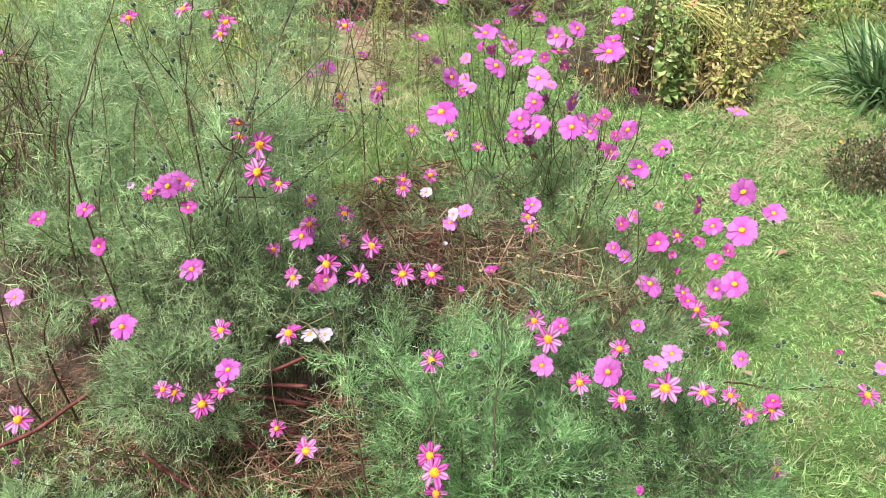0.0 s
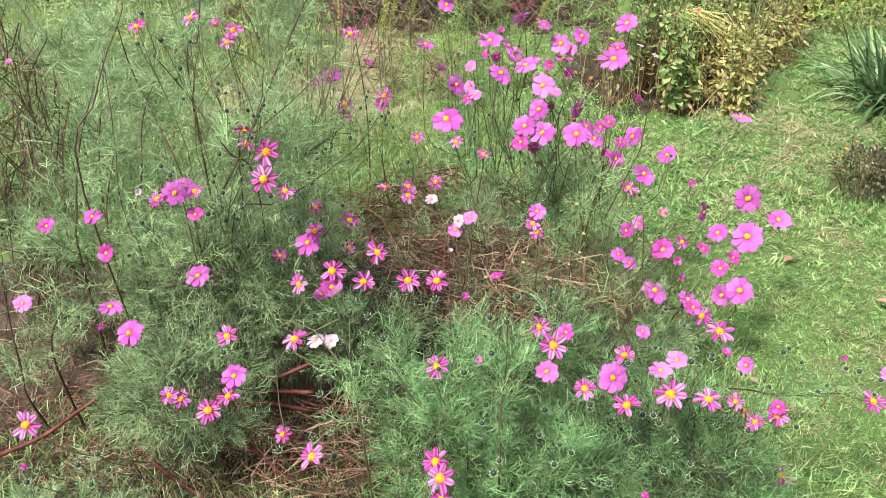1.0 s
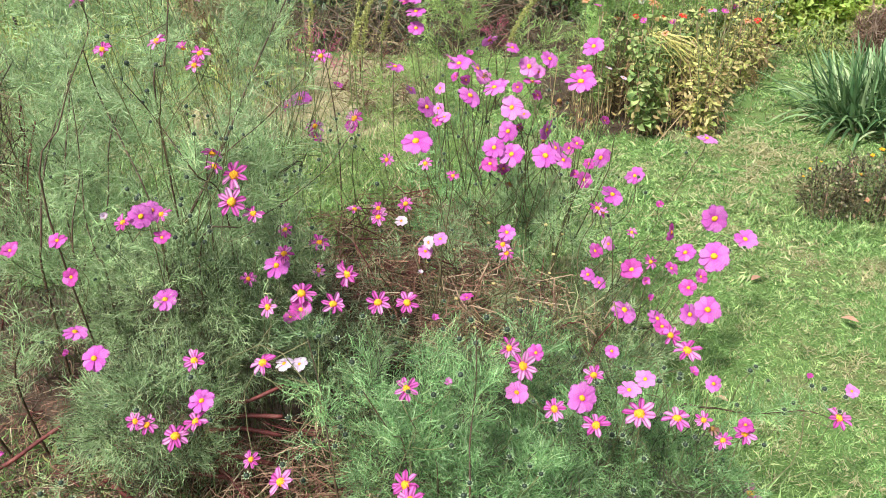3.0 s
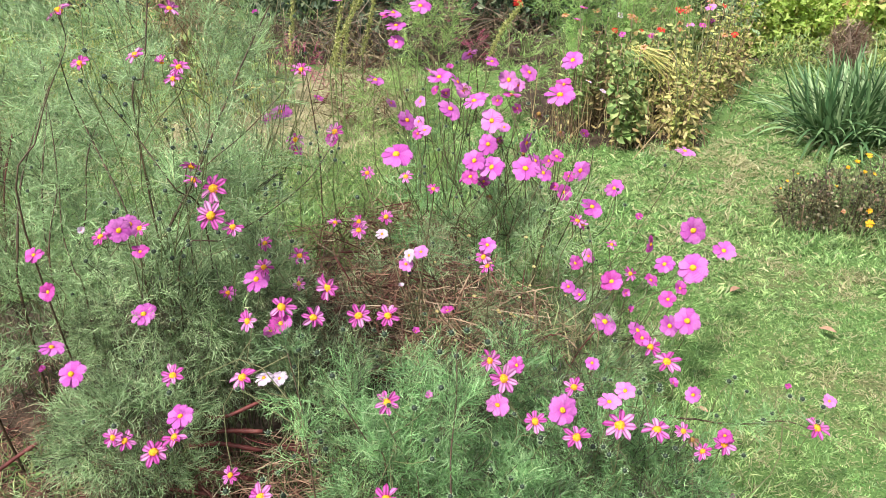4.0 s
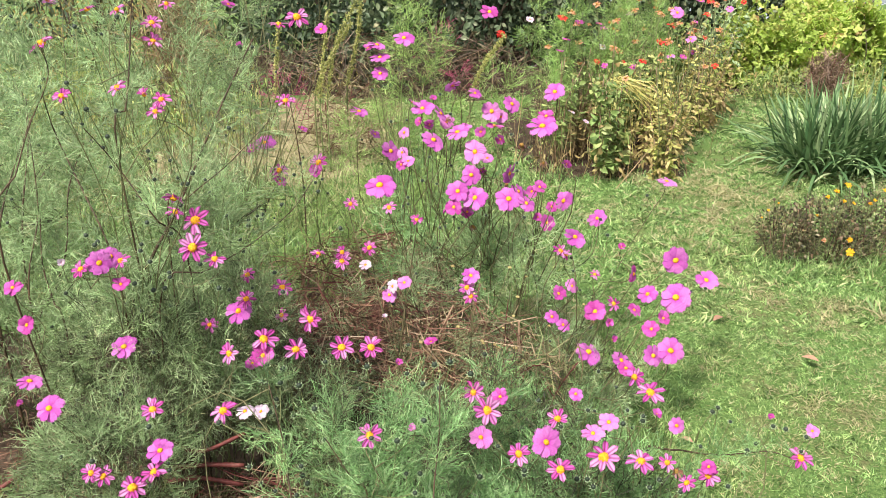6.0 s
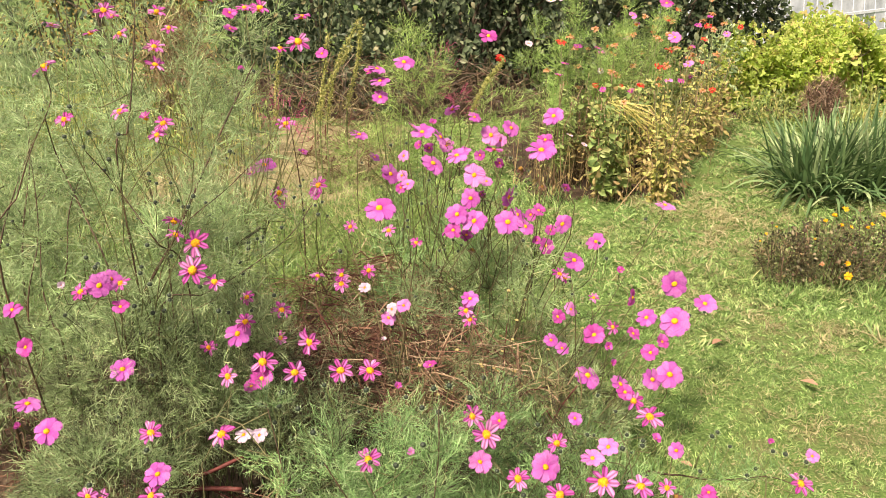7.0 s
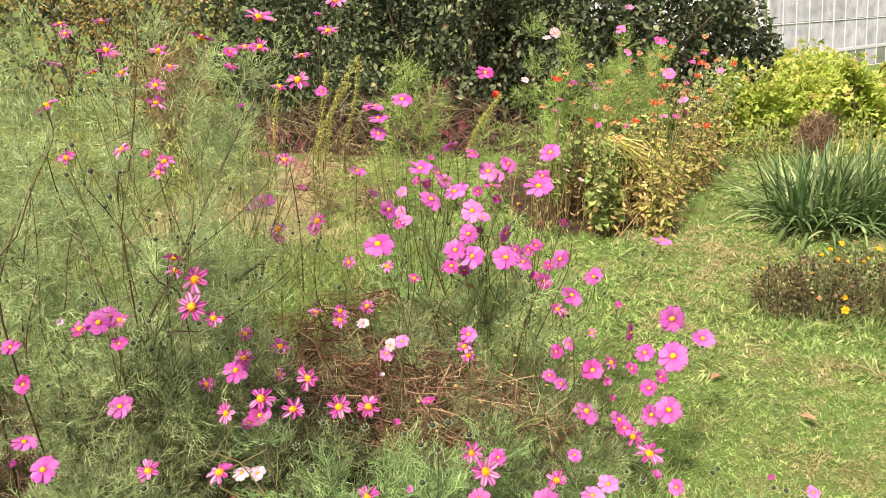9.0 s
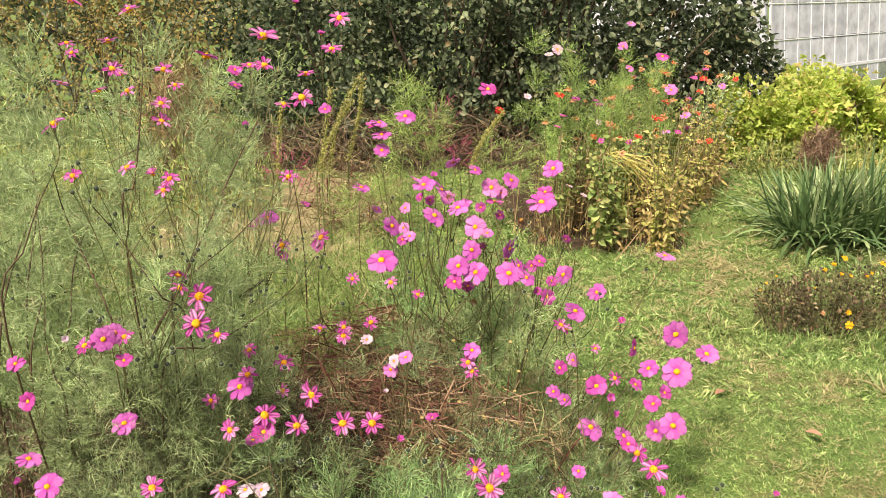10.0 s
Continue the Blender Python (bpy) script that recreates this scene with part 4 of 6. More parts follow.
MIDB_BLOOMS = [
    ("S", -0.31, 1.93, 0.61, 0.040), ("S", -0.25, 1.94, 0.61, 0.040), ("S", -0.25, 1.93, 0.59, 0.049), ("S", -0.18, 1.95, 0.62, 0.040),
    ("P", -0.13, 1.92, 0.50, 0.044), ("W", -0.19, 1.93, 0.58, 0.037), ("W", -0.12, 1.91, 0.53, 0.037), ("P", -0.09, 1.91, 0.54, 0.040),
    ("S", -0.13, 2.00, 0.71, 0.040), ("S", -0.23, 2.00, 0.72, 0.037), ("S", -0.06, 1.99, 0.68, 0.035), ("M", -0.02, 1.67, 0.50, 0.036),
    ("M", -0.09, 1.56, 0.51, 0.025), ("W", -0.14, 1.87, 0.46, 0.023), ("B", 0.08, 1.93, 0.55, 0.052), ("S", 0.07, 1.92, 0.52, 0.043),
    ("S", 0.08, 1.91, 0.50, 0.040),
]
BACKA_BLOOMS = [
    ("B", -0.16, 2.09, 0.74, 0.092), ("B", -0.16, 2.56, 0.70, 0.078), ("B", -0.25, 2.51, 0.84, 0.065), ("B", -0.21, 2.58, 0.75, 0.046),
    ("B", -0.05, 2.33, 0.89, 0.076), ("B", 0.00, 2.32, 0.88, 0.060), ("B", -0.02, 2.29, 0.81, 0.076), ("B", 0.05, 2.30, 0.83, 0.073),
    ("P", 0.10, 2.28, 0.78, 0.073), ("B", 0.09, 2.25, 0.72, 0.063), ("B", 0.10, 2.22, 0.66, 0.079), ("B", 0.05, 2.22, 0.68, 0.069),
    ("M", 0.04, 2.20, 0.64, 0.054), ("P", -0.09, 2.25, 0.76, 0.044), ("P", -0.11, 2.49, 0.78, 0.045), ("B", 0.04, 2.56, 0.91, 0.062),
    ("B", 0.10, 2.36, 0.93, 0.044), ("P", -0.08, 2.33, 0.91, 0.032), ("M", -0.11, 2.25, 0.75, 0.035),
]
BACKB_BLOOMS = [
    ("B", 0.20, 2.27, 0.64, 0.084), ("B", 0.25, 2.26, 0.63, 0.061), ("B", 0.20, 2.30, 0.71, 0.064), ("P", 0.15, 2.39, 0.87, 0.074),
    ("B", 0.21, 2.40, 0.89, 0.058), ("M", 0.16, 2.37, 0.83, 0.058), ("B", 0.28, 2.21, 0.87, 0.087), ("B", 0.34, 2.42, 0.92, 0.074),
    ("M", 0.30, 2.29, 0.88, 0.052), ("D", 0.24, 2.35, 0.78, 0.042), ("B", 0.40, 2.51, 0.55, 0.075), ("M", 0.31, 2.24, 0.58, 0.055),
    ("B", 0.49, 2.40, 0.53, 0.065), ("B", 0.40, 2.27, 0.52, 0.076), ("M", 0.37, 2.32, 0.73, 0.032), ("S", 0.35, 2.21, 0.50, 0.048),
    ("M", 0.29, 2.29, 0.67, 0.048), ("M", 0.32, 2.01, 0.46, 0.051), ("M", 0.53, 2.22, 0.51, 0.029), ("S", 0.45, 2.18, 0.44, 0.032),
    ("M", 0.55, 2.14, 0.46, 0.054), ("P", 0.70, 2.43, 0.64, 0.071),
]
BACKC_BLOOMS = [
    ("M", -0.03, 2.39, 0.83, 0.039), ("P", 0.02, 2.39, 0.84, 0.049), ("B", 0.07, 2.39, 0.82, 0.055), ("M", 0.12, 2.39, 0.81, 0.039),
    ("P", 0.18, 2.41, 0.85, 0.046), ("M", 0.27, 2.31, 0.65, 0.042), ("B", 0.23, 2.31, 0.65, 0.055), ("M", 0.08, 2.27, 0.60, 0.042),
    ("S", 0.03, 2.28, 0.61, 0.049), ("M", 0.12, 2.33, 0.71, 0.036), ("P", -0.11, 2.34, 0.76, 0.042), ("M", 0.18, 2.38, 0.79, 0.036),
    ("M", 0.29, 2.28, 0.58, 0.033), ("S", 0.37, 2.23, 0.48, 0.039), ("P", 0.39, 2.19, 0.40, 0.049), ("M", -0.02, 2.42, 0.90, 0.029),
    ("M", -0.06, 2.39, 0.84, 0.033), ("P", 0.14, 2.35, 0.74, 0.039), ("M", 0.33, 2.29, 0.61, 0.036), ("D", 0.13, 2.36, 0.70, 0.035), ("D", 0.20, 2.35, 0.66, 0.030),
    ("D", 0.02, 2.33, 0.86, 0.030), ("D", 0.30, 2.30, 0.74, 0.030), ("D", 0.10, 2.28, 0.55, 0.032),
]
RIGHT_BLOOMS = [
    ("B", 0.67, 2.15, 0.50, 0.088), ("B", 0.83, 2.33, 0.35, 0.079), ("B", 0.66, 2.07, 0.42, 0.093), ("B", 0.58, 2.07, 0.43, 0.059),
    ("M", 0.43, 2.04, 0.39, 0.074), ("B", 0.41, 1.99, 0.29, 0.086), ("B", 0.31, 2.03, 0.38, 0.043), ("B", 0.34, 2.02, 0.36, 0.043),
    ("M", 0.54, 2.05, 0.39, 0.046), ("M", 0.59, 2.03, 0.34, 0.059), ("M", 0.62, 2.04, 0.37, 0.049), ("B", 0.64, 2.00, 0.29, 0.083),
    ("B", 0.59, 1.99, 0.28, 0.065), ("B", 0.50, 1.98, 0.27, 0.065), ("S", 0.48, 2.05, 0.41, 0.043), ("M", 0.47, 2.03, 0.36, 0.031),
    ("M", 0.48, 2.01, 0.32, 0.031), ("S", 0.50, 1.83, 0.31, 0.055), ("M", 0.48, 1.84, 0.33, 0.046),
]
LOWR_BLOOMS = [
    ("S", 0.44, 1.47, 0.49, 0.058), ("M", 0.44, 1.41, 0.48, 0.029), ("B", 0.48, 1.40, 0.46, 0.038), ("B", 0.29, 1.50, 0.47, 0.034),
    ("S", 0.23, 1.35, 0.51, 0.042), ("P", 0.32, 1.31, 0.53, 0.042), ("P", 0.29, 1.30, 0.51, 0.049), ("B", 0.20, 1.29, 0.50, 0.062),
    ("S", 0.15, 1.28, 0.48, 0.045), ("S", 0.22, 1.23, 0.48, 0.051), ("S", 0.31, 1.28, 0.47, 0.062), ("S", 0.38, 1.28, 0.46, 0.055),
    ("S", 0.43, 1.28, 0.46, 0.034), ("D", 0.45, 1.28, 0.44, 0.030), ("S", 0.47, 1.27, 0.42, 0.036), ("S", 0.51, 1.28, 0.43, 0.047),
    ("M", 0.51, 1.28, 0.45, 0.032),
]
LOWRB_BLOOMS = [
    ("S", 0.77, 1.45, 0.34, 0.055), ("P", 0.80, 1.48, 0.39, 0.036), ("S", 0.57, 1.34, 0.23, 0.047), ("M", 0.71, 1.49, 0.42, 0.019),
    ("P", 0.08, 1.33, 0.48, 0.050), ("S", 0.07, 1.49, 0.48, 0.050), ("S", 0.10, 1.44, 0.47, 0.061), ("M", 0.13, 1.49, 0.47, 0.043),
]
FRONT_BLOOMS = [
    ("S", -0.13, 1.28, 0.52, 0.049), ("S", -0.41, 1.33, 0.54, 0.053), ("W", -0.37, 1.33, 0.54, 0.039), ("W", -0.34, 1.33, 0.54, 0.033),
    ("S", -0.54, 1.32, 0.55, 0.048), ("P", -0.05, 1.29, 0.53, 0.025), ("S", -0.12, 1.12, 0.43, 0.054), ("S", -0.11, 1.09, 0.42, 0.059),
    ("S", -0.11, 1.07, 0.39, 0.043), ("S", -0.36, 1.19, 0.37, 0.057), ("S", -0.43, 1.24, 0.38, 0.035), ("M", 0.26, 1.15, 0.34, 0.025),
]
LOWL_BLOOMS = [
    ("B", -0.68, 1.56, 0.55, 0.062), ("B", -0.82, 1.42, 0.55, 0.054), ("B", -0.78, 1.40, 0.50, 0.063), ("M", -0.88, 1.48, 0.46, 0.027),
    ("B", -0.56, 1.37, 0.42, 0.056), ("S", -0.57, 1.35, 0.38, 0.054), ("S", -0.61, 1.33, 0.36, 0.058), ("S", -0.67, 1.34, 0.38, 0.044),
    ("S", -0.69, 1.34, 0.39, 0.042), ("S", -0.93, 1.22, 0.40, 0.059), ("M", -0.93, 1.18, 0.33, 0.022),
]
FARC_BLOOMS = [
    ("B", -0.12, 2.79, 1.02, 0.077), ("B", -0.21, 2.78, 1.00, 0.065), ("B", -0.20, 2.77, 0.96, 0.073), ("B", -0.20, 2.76, 0.91, 0.061),
    ("M", -0.24, 2.78, 0.99, 0.038), ("B", -0.10, 4.64, 1.21, 0.086),
]
BEDC_BLOOMS = [
    ("M", 0.29, 5.04, 0.84, 0.123), ("W", 0.71, 5.11, 1.07, 0.082), ("W", 0.79, 5.11, 1.06, 0.075), ("P", 1.16, 5.16, 1.22, 0.062),
    ("P", 1.11, 5.12, 1.09, 0.069), ("P", 1.15, 5.08, 0.96, 0.062), ("M", 1.35, 5.10, 1.03, 0.089), ("P", 1.40, 5.03, 0.84, 0.089),
    ("P", 1.37, 4.96, 0.60, 0.062), ("W", 0.66, 5.10, 1.04, 0.062), ("W", 0.53, 5.03, 0.80, 0.055), ("W", 0.80, 4.45, 0.33, 0.044),
    ("W", 0.72, 4.47, 0.38, 0.044),
]
ZIN_BLOOMS = [
    ("R", 0.38, 5.20, 0.69, 0.078), ("R", 0.97, 5.15, 0.53, 0.053), ("R", 1.13, 5.15, 0.53, 0.043), ("R", 1.13, 5.62, 0.71, 0.046),
    ("R", 1.92, 6.07, 0.80, 0.066), ("R", 1.70, 5.14, 0.51, 0.053), ("O", 0.93, 4.49, 0.44, 0.050), ("O", 0.82, 5.24, 0.82, 0.050),
    ("O", 0.84, 5.22, 0.75, 0.050), ("O", 0.92, 5.22, 0.75, 0.043), ("O", 1.60, 5.82, 0.66, 0.064), ("R", 1.36, 5.87, 0.83, 0.048),
    ("R", 1.48, 5.86, 0.78, 0.040), ("W", 1.00, 5.18, 0.62, 0.050), ("O", 1.71, 5.97, 0.49, 0.074), ("M", 1.80, 5.96, 0.46, 0.058),
    ("R", 1.88, 5.99, 0.56, 0.049), ("O", 1.40, 5.81, 0.65, 0.056), ("O", 1.64, 5.14, 0.51, 0.050),
]
TALL_STEMS = [
    (0.0035, [(-0.77, 1.59, 1.09), (-0.81, 1.70, 0.98), (-0.75, 1.65, 0.87), (-0.69, 1.59, 0.77), (-0.69, 1.62, 0.60)]),
    (0.003, [(-0.71, 1.61, 1.02), (-0.69, 1.68, 0.93), (-0.60, 1.63, 0.82), (-0.57, 1.72, 0.67)]),
    (0.005, [(-0.44, 1.98, 1.14), (-0.49, 1.92, 1.04), (-0.54, 1.86, 0.93), (-0.57, 1.82, 0.86), (-0.61, 1.77, 0.77), (-0.66, 1.72, 0.68), (-0.73, 1.75, 0.53)]),
    (0.003, [(-0.31, 1.92, 0.81), (-0.34, 1.74, 0.79), (-0.44, 1.70, 0.72), (-0.52, 1.67, 0.68), (-0.62, 1.64, 0.62)]),
    (0.0028, [(-0.40, 2.00, 0.96), (-0.46, 1.74, 0.91), (-0.55, 1.70, 0.84), (-0.59, 1.67, 0.78)]),
]
LEFT_STEMS = [
    (0.0045, [(-0.96, 1.91, 0.97), (-1.00, 1.85, 0.85), (-1.02, 1.79, 0.75), (-1.02, 1.72, 0.62), (-1.03, 1.71, 0.50)]),
    (0.0035, [(-1.00, 1.98, 1.00), (-0.99, 1.93, 0.90), (-0.98, 1.78, 0.63)]),
    (0.0035, [(-0.86, 1.94, 0.90), (-0.89, 1.88, 0.80), (-0.89, 1.82, 0.68), (-0.91, 1.77, 0.59), (-0.94, 1.71, 0.49)]),
    (0.004, [(-0.93, 1.80, 0.76), (-0.92, 1.75, 0.66), (-0.89, 1.71, 0.58), (-0.86, 1.68, 0.52)]),
    (0.005, [(-1.19, 1.65, 0.61), (-1.20, 1.63, 0.37), (-1.20, 1.62, 0.23), (-1.19, 1.60, 0.17)]),
    (0.005, [(-1.05, 1.61, 0.42), (-1.10, 1.62, 0.33), (-1.11, 1.63, 0.22)]),
]
TOPR_STEMS = [
    (0.0035, [(-0.66, 1.86, 1.38), (-0.65, 1.82, 1.28), (-0.66, 1.77, 1.12), (-0.67, 1.74, 1.03), (-0.69, 1.71, 0.92)]),
    (0.003, [(-0.80, 1.68, 1.17), (-0.79, 1.67, 1.11), (-0.83, 1.64, 1.02), (-0.86, 1.61, 0.93), (-0.90, 1.56, 0.77)]),
    (0.003, [(-0.94, 1.85, 1.04), (-0.92, 1.78, 0.79), (-0.94, 1.70, 0.55)]),
]
FRONT_STEMS = [
    (0.003, [(-0.00, 1.29, 0.63), (-0.00, 1.25, 0.55), (-0.01, 1.20, 0.46), (-0.01, 1.14, 0.36)]),
    (0.003, [(-0.21, 1.27, 0.52), (-0.16, 1.24, 0.45), (-0.13, 1.22, 0.41)]),
    (0.0028, [(-0.32, 1.32, 0.62), (-0.29, 1.27, 0.52), (-0.28, 1.24, 0.48), (-0.26, 1.19, 0.37)]),
    (0.0025, [(-0.12, 1.25, 0.47), (-0.09, 1.23, 0.42), (-0.07, 1.21, 0.38)]),
]
SIDE_STEMS = [
    (0.0032, [(0.77, 1.45, 0.335), (0.70, 1.45, 0.36), (0.62, 1.45, 0.352), (0.56, 1.45, 0.354), (0.49, 1.45, 0.364), (0.42, 1.46, 0.33)]),
]
FALL_STEMS = [
    (0.0055, [(-1.23, 1.48, 0.08), (-1.12, 1.51, 0.12), (-1.04, 1.54, 0.17), (-0.97, 1.57, 0.21)]),
    (0.008, [(-0.88, 1.51, 0.08), (-0.84, 1.52, 0.11), (-0.75, 1.56, 0.16)]),
    (0.006, [(-0.63, 1.54, 0.21), (-0.55, 1.54, 0.22), (-0.45, 1.54, 0.20)]),
    (0.006, [(-0.66, 1.55, 0.23), (-0.55, 1.56, 0.24), (-0.45, 1.56, 0.24)]),
    (0.006, [(-0.62, 1.52, 0.17), (-0.55, 1.51, 0.16), (-0.47, 1.51, 0.14)]),
    (0.005, [(-0.80, 1.48, 0.13), (-0.69, 1.49, 0.13), (-0.55, 1.49, 0.11)]),
    (0.006, [(-0.82, 1.43, 0.14), (-0.75, 1.41, 0.09), (-0.67, 1.39, 0.05)]),
    (0.005, [(-0.62, 1.58, 0.29), (-0.55, 1.57, 0.27), (-0.45, 1.60, 0.30)]),
    (0.006, [(-0.63, 1.54, 0.11), (-0.56, 1.52, 0.06), (-0.52, 1.49, 0.01)]),
    (0.006, [(-0.40, 2.28, 0.15), (-0.30, 2.33, 0.18), (-0.18, 2.37, 0.16)]),
    (0.005, [(-0.37, 2.46, 0.16), (-0.28, 2.50, 0.18), (-0.18, 2.55, 0.15)]),
    (0.006, [(-0.40, 2.22, 0.14), (-0.30, 2.26, 0.16), (-0.19, 2.28, 0.15)]),
    (0.005, [(-0.32, 2.40, 0.16), (-0.23, 2.42, 0.18), (-0.12, 2.43, 0.16)]),
]
TALL_BUDS = [
    (-0.65, 1.40, 1.10), (-0.62, 1.43, 1.10), (-0.58, 1.46, 1.09), (-0.66, 1.46, 1.14), (-0.60, 1.58, 0.83), (-0.66, 1.46, 0.83),
    (-0.61, 1.56, 0.79), (-0.59, 1.54, 0.76), (-0.61, 1.55, 0.78), (-0.53, 1.62, 0.90), (-0.51, 1.63, 0.92), (-0.45, 1.52, 0.71),
    (-0.56, 1.52, 0.71), (-0.55, 1.53, 0.73), (-0.55, 1.53, 0.74), (-0.58, 1.51, 0.71), (-0.72, 1.56, 0.81), (-0.55, 1.57, 0.81),
    (-0.62, 1.52, 0.72), (-0.52, 1.62, 0.90),
]
MID_BUDS = [
    (-0.42, 1.78, 0.77), (-0.41, 1.79, 0.77), (-0.41, 1.78, 0.76), (-0.44, 1.77, 0.75), (-0.49, 1.78, 0.77), (-0.46, 1.76, 0.72),
    (-0.45, 1.74, 0.70), (-0.52, 1.64, 0.71), (-0.41, 2.22, 0.73), (-0.33, 2.21, 0.72), (-0.41, 2.33, 0.73), (-0.35, 2.21, 0.71),
    (-0.23, 1.78, 0.74), (-0.49, 1.68, 0.69), (-0.52, 1.71, 0.64), (-0.48, 1.70, 0.62), (-0.43, 1.71, 0.62), (-0.38, 1.73, 0.65),
    (-0.36, 1.71, 0.61),
]
LOWL_BUDS = [
    (-0.79, 1.20, 0.35), (-0.77, 1.19, 0.32), (-0.80, 1.17, 0.30), (-0.93, 1.17, 0.30), (-0.91, 1.18, 0.32), (-0.75, 1.35, 0.42),
    (-0.67, 1.31, 0.44), (-0.55, 1.31, 0.52), (-0.68, 1.50, 0.47), (-0.83, 1.19, 0.33), (-0.75, 1.16, 0.27),
]
FRONT_BUDS = [
    (-0.33, 1.37, 0.62), (-0.34, 1.36, 0.59), (-0.30, 1.37, 0.61), (-0.24, 1.34, 0.54), (-0.22, 1.31, 0.49), (-0.26, 1.28, 0.43),
    (-0.25, 1.27, 0.42), (-0.27, 1.26, 0.40), (-0.34, 1.25, 0.38), (-0.37, 1.24, 0.37), (-0.33, 1.23, 0.34), (-0.34, 1.27, 0.42),
    (-0.36, 1.28, 0.45), (-0.31, 1.26, 0.41), (-0.22, 1.38, 0.62), (-0.14, 1.38, 0.61), (-0.27, 1.36, 0.58), (-0.44, 1.23, 0.35),
    (-0.01, 1.37, 0.62), (0.02, 1.38, 0.62), (0.06, 1.37, 0.60), (0.00, 1.35, 0.58), (-0.01, 1.13, 0.43), (-0.02, 1.12, 0.41), (0.19, 1.16, 0.36),
    (0.17, 1.16, 0.36), (0.10, 1.19, 0.42), (0.12, 1.18, 0.41), (0.09, 1.17, 0.39), (0.10, 1.10, 0.37),
]
LOWR_BUDS = [
    (0.30, 1.41, 0.49), (0.38, 1.41, 0.49), (0.39, 1.33, 0.53), (0.39, 1.33, 0.52), (0.39, 1.56, 0.45), (0.35, 1.32, 0.52), (0.20, 1.31, 0.51),
    (0.11, 1.29, 0.49), (0.23, 1.31, 0.52), (0.26, 1.27, 0.43), (0.28, 1.27, 0.43), (0.16, 1.27, 0.44), (0.40, 1.27, 0.41), (0.42, 1.28, 0.42),
    (0.46, 1.27, 0.40), (0.32, 1.25, 0.39), (0.30, 1.22, 0.34), (0.35, 1.23, 0.35), (0.37, 1.66, 0.43), (0.32, 1.25, 0.39), (0.16, 1.27, 0.45),
    (0.29, 1.26, 0.42),
]
EDGE_BUDS = [
    (0.55, 1.44, 0.38), (0.58, 1.48, 0.44), (0.59, 1.48, 0.45), (0.67, 1.45, 0.38), (0.65, 1.44, 0.36), (0.78, 1.46, 0.39), (0.77, 1.45, 0.36),
    (0.71, 1.47, 0.41), (0.52, 1.35, 0.21), (0.53, 1.35, 0.20), (0.59, 1.48, 0.45), (0.65, 1.44, 0.37),
]
BACK_BUDS = [
    (0.00, 2.17, 0.59), (0.48, 2.19, 0.56), (-0.05, 2.23, 0.71), (-0.09, 2.20, 0.67), (-0.09, 2.20, 0.65), (0.22, 2.27, 0.75), (-0.05, 2.29, 0.82),
    (0.03, 2.32, 0.88), (0.72, 2.13, 0.41), (0.76, 2.13, 0.42), (0.38, 2.14, 0.47), (0.25, 2.17, 0.55), (0.22, 2.26, 0.73), (0.24, 2.20, 0.61),
    (-0.14, 2.31, 0.86), (0.00, 2.35, 0.93), (0.46, 2.21, 0.60), (-0.03, 2.26, 0.77), (0.05, 2.23, 0.69), (0.13, 2.19, 0.62),
]

cosmos("tall cosmos with red-brown stems and magenta star flowers", (-0.72, 1.85, 0), TALL_BLOOMS, [((-0.88, 2.15, 0.66), (0.36, 0.22, 0.36), 270), ((-0.62, 1.95, 0.62), (0.16, 0.12, 0.24), 130)], FERN_PALE, TALL_STEMS, 6, seed=11, more_buds=12, thick=0.003, stalk_mat=STEM_OLIVE, stalk=0.0013, templates=FRONDS_AIRY, bud_spots=TALL_BUDS, length=0.13)
cosmos("pale feathery cosmos with small magenta flowers and bare stems", (-1.05, 1.9, 0), LEFT_BLOOMS, [((-1.2, 2.1, 0.70), (0.28, 0.28, 0.42), 210), ((-1.05, 1.8, 0.45), (0.16, 0.12, 0.2), 100)], FERN_PALE, LEFT_STEMS, 3, seed=12, more_buds=7, stalk_mat=STEM_OLIVE, stalk=0.0013, templates=FRONDS_AIRY, length=0.13)
cosmos("tall feathery cosmos without flowers", (-1.4, 2.5, 0), [], [((-1.38, 2.6, 0.85), (0.32, 0.25, 0.42), 220), ((-1.75, 3.0, 0.8), (0.3, 0.3, 0.5), 150)], FERN_PALE, [], 0, seed=28, templates=FRONDS_AIRY, length=0.13)
cosmos("tall cosmos with magenta flowers held at its top", (-0.70, 2.35, 0), TOP_BLOOMS, [((-0.82, 2.4, 1.02), (0.38, 0.2, 0.30), 150)], FERN_PALE, [], 8, (0, -0.42, 0.9), seed=13, per_stem=7, more_buds=9, stalk_mat=STEM_OLIVE, stalk=0.0013, templates=FRONDS_AIRY, length=0.13)
cosmos("tall branching cosmos with magenta stars and dark buds", (-0.60, 2.2, 0), TOPR_BLOOMS, [((-0.70, 2.35, 0.92), (0.20, 0.16, 0.26), 100)], FERN_PALE, TOPR_STEMS, 9, (0, -0.42, 0.9), seed=14, per_stem=8, stalk_mat=STEM_OLIVE, stalk=0.0013, templates=FRONDS_AIRY)
cosmos("cosmos in rough grass with pink and magenta flowers", (-0.48, 2.75, 0), MIDFAR_BLOOMS, [((-0.42, 2.75, 0.26), (0.26, 0.2, 0.22), 130)], FERN_BED, [], 8, seed=15, templates=FRONDS_FAR)
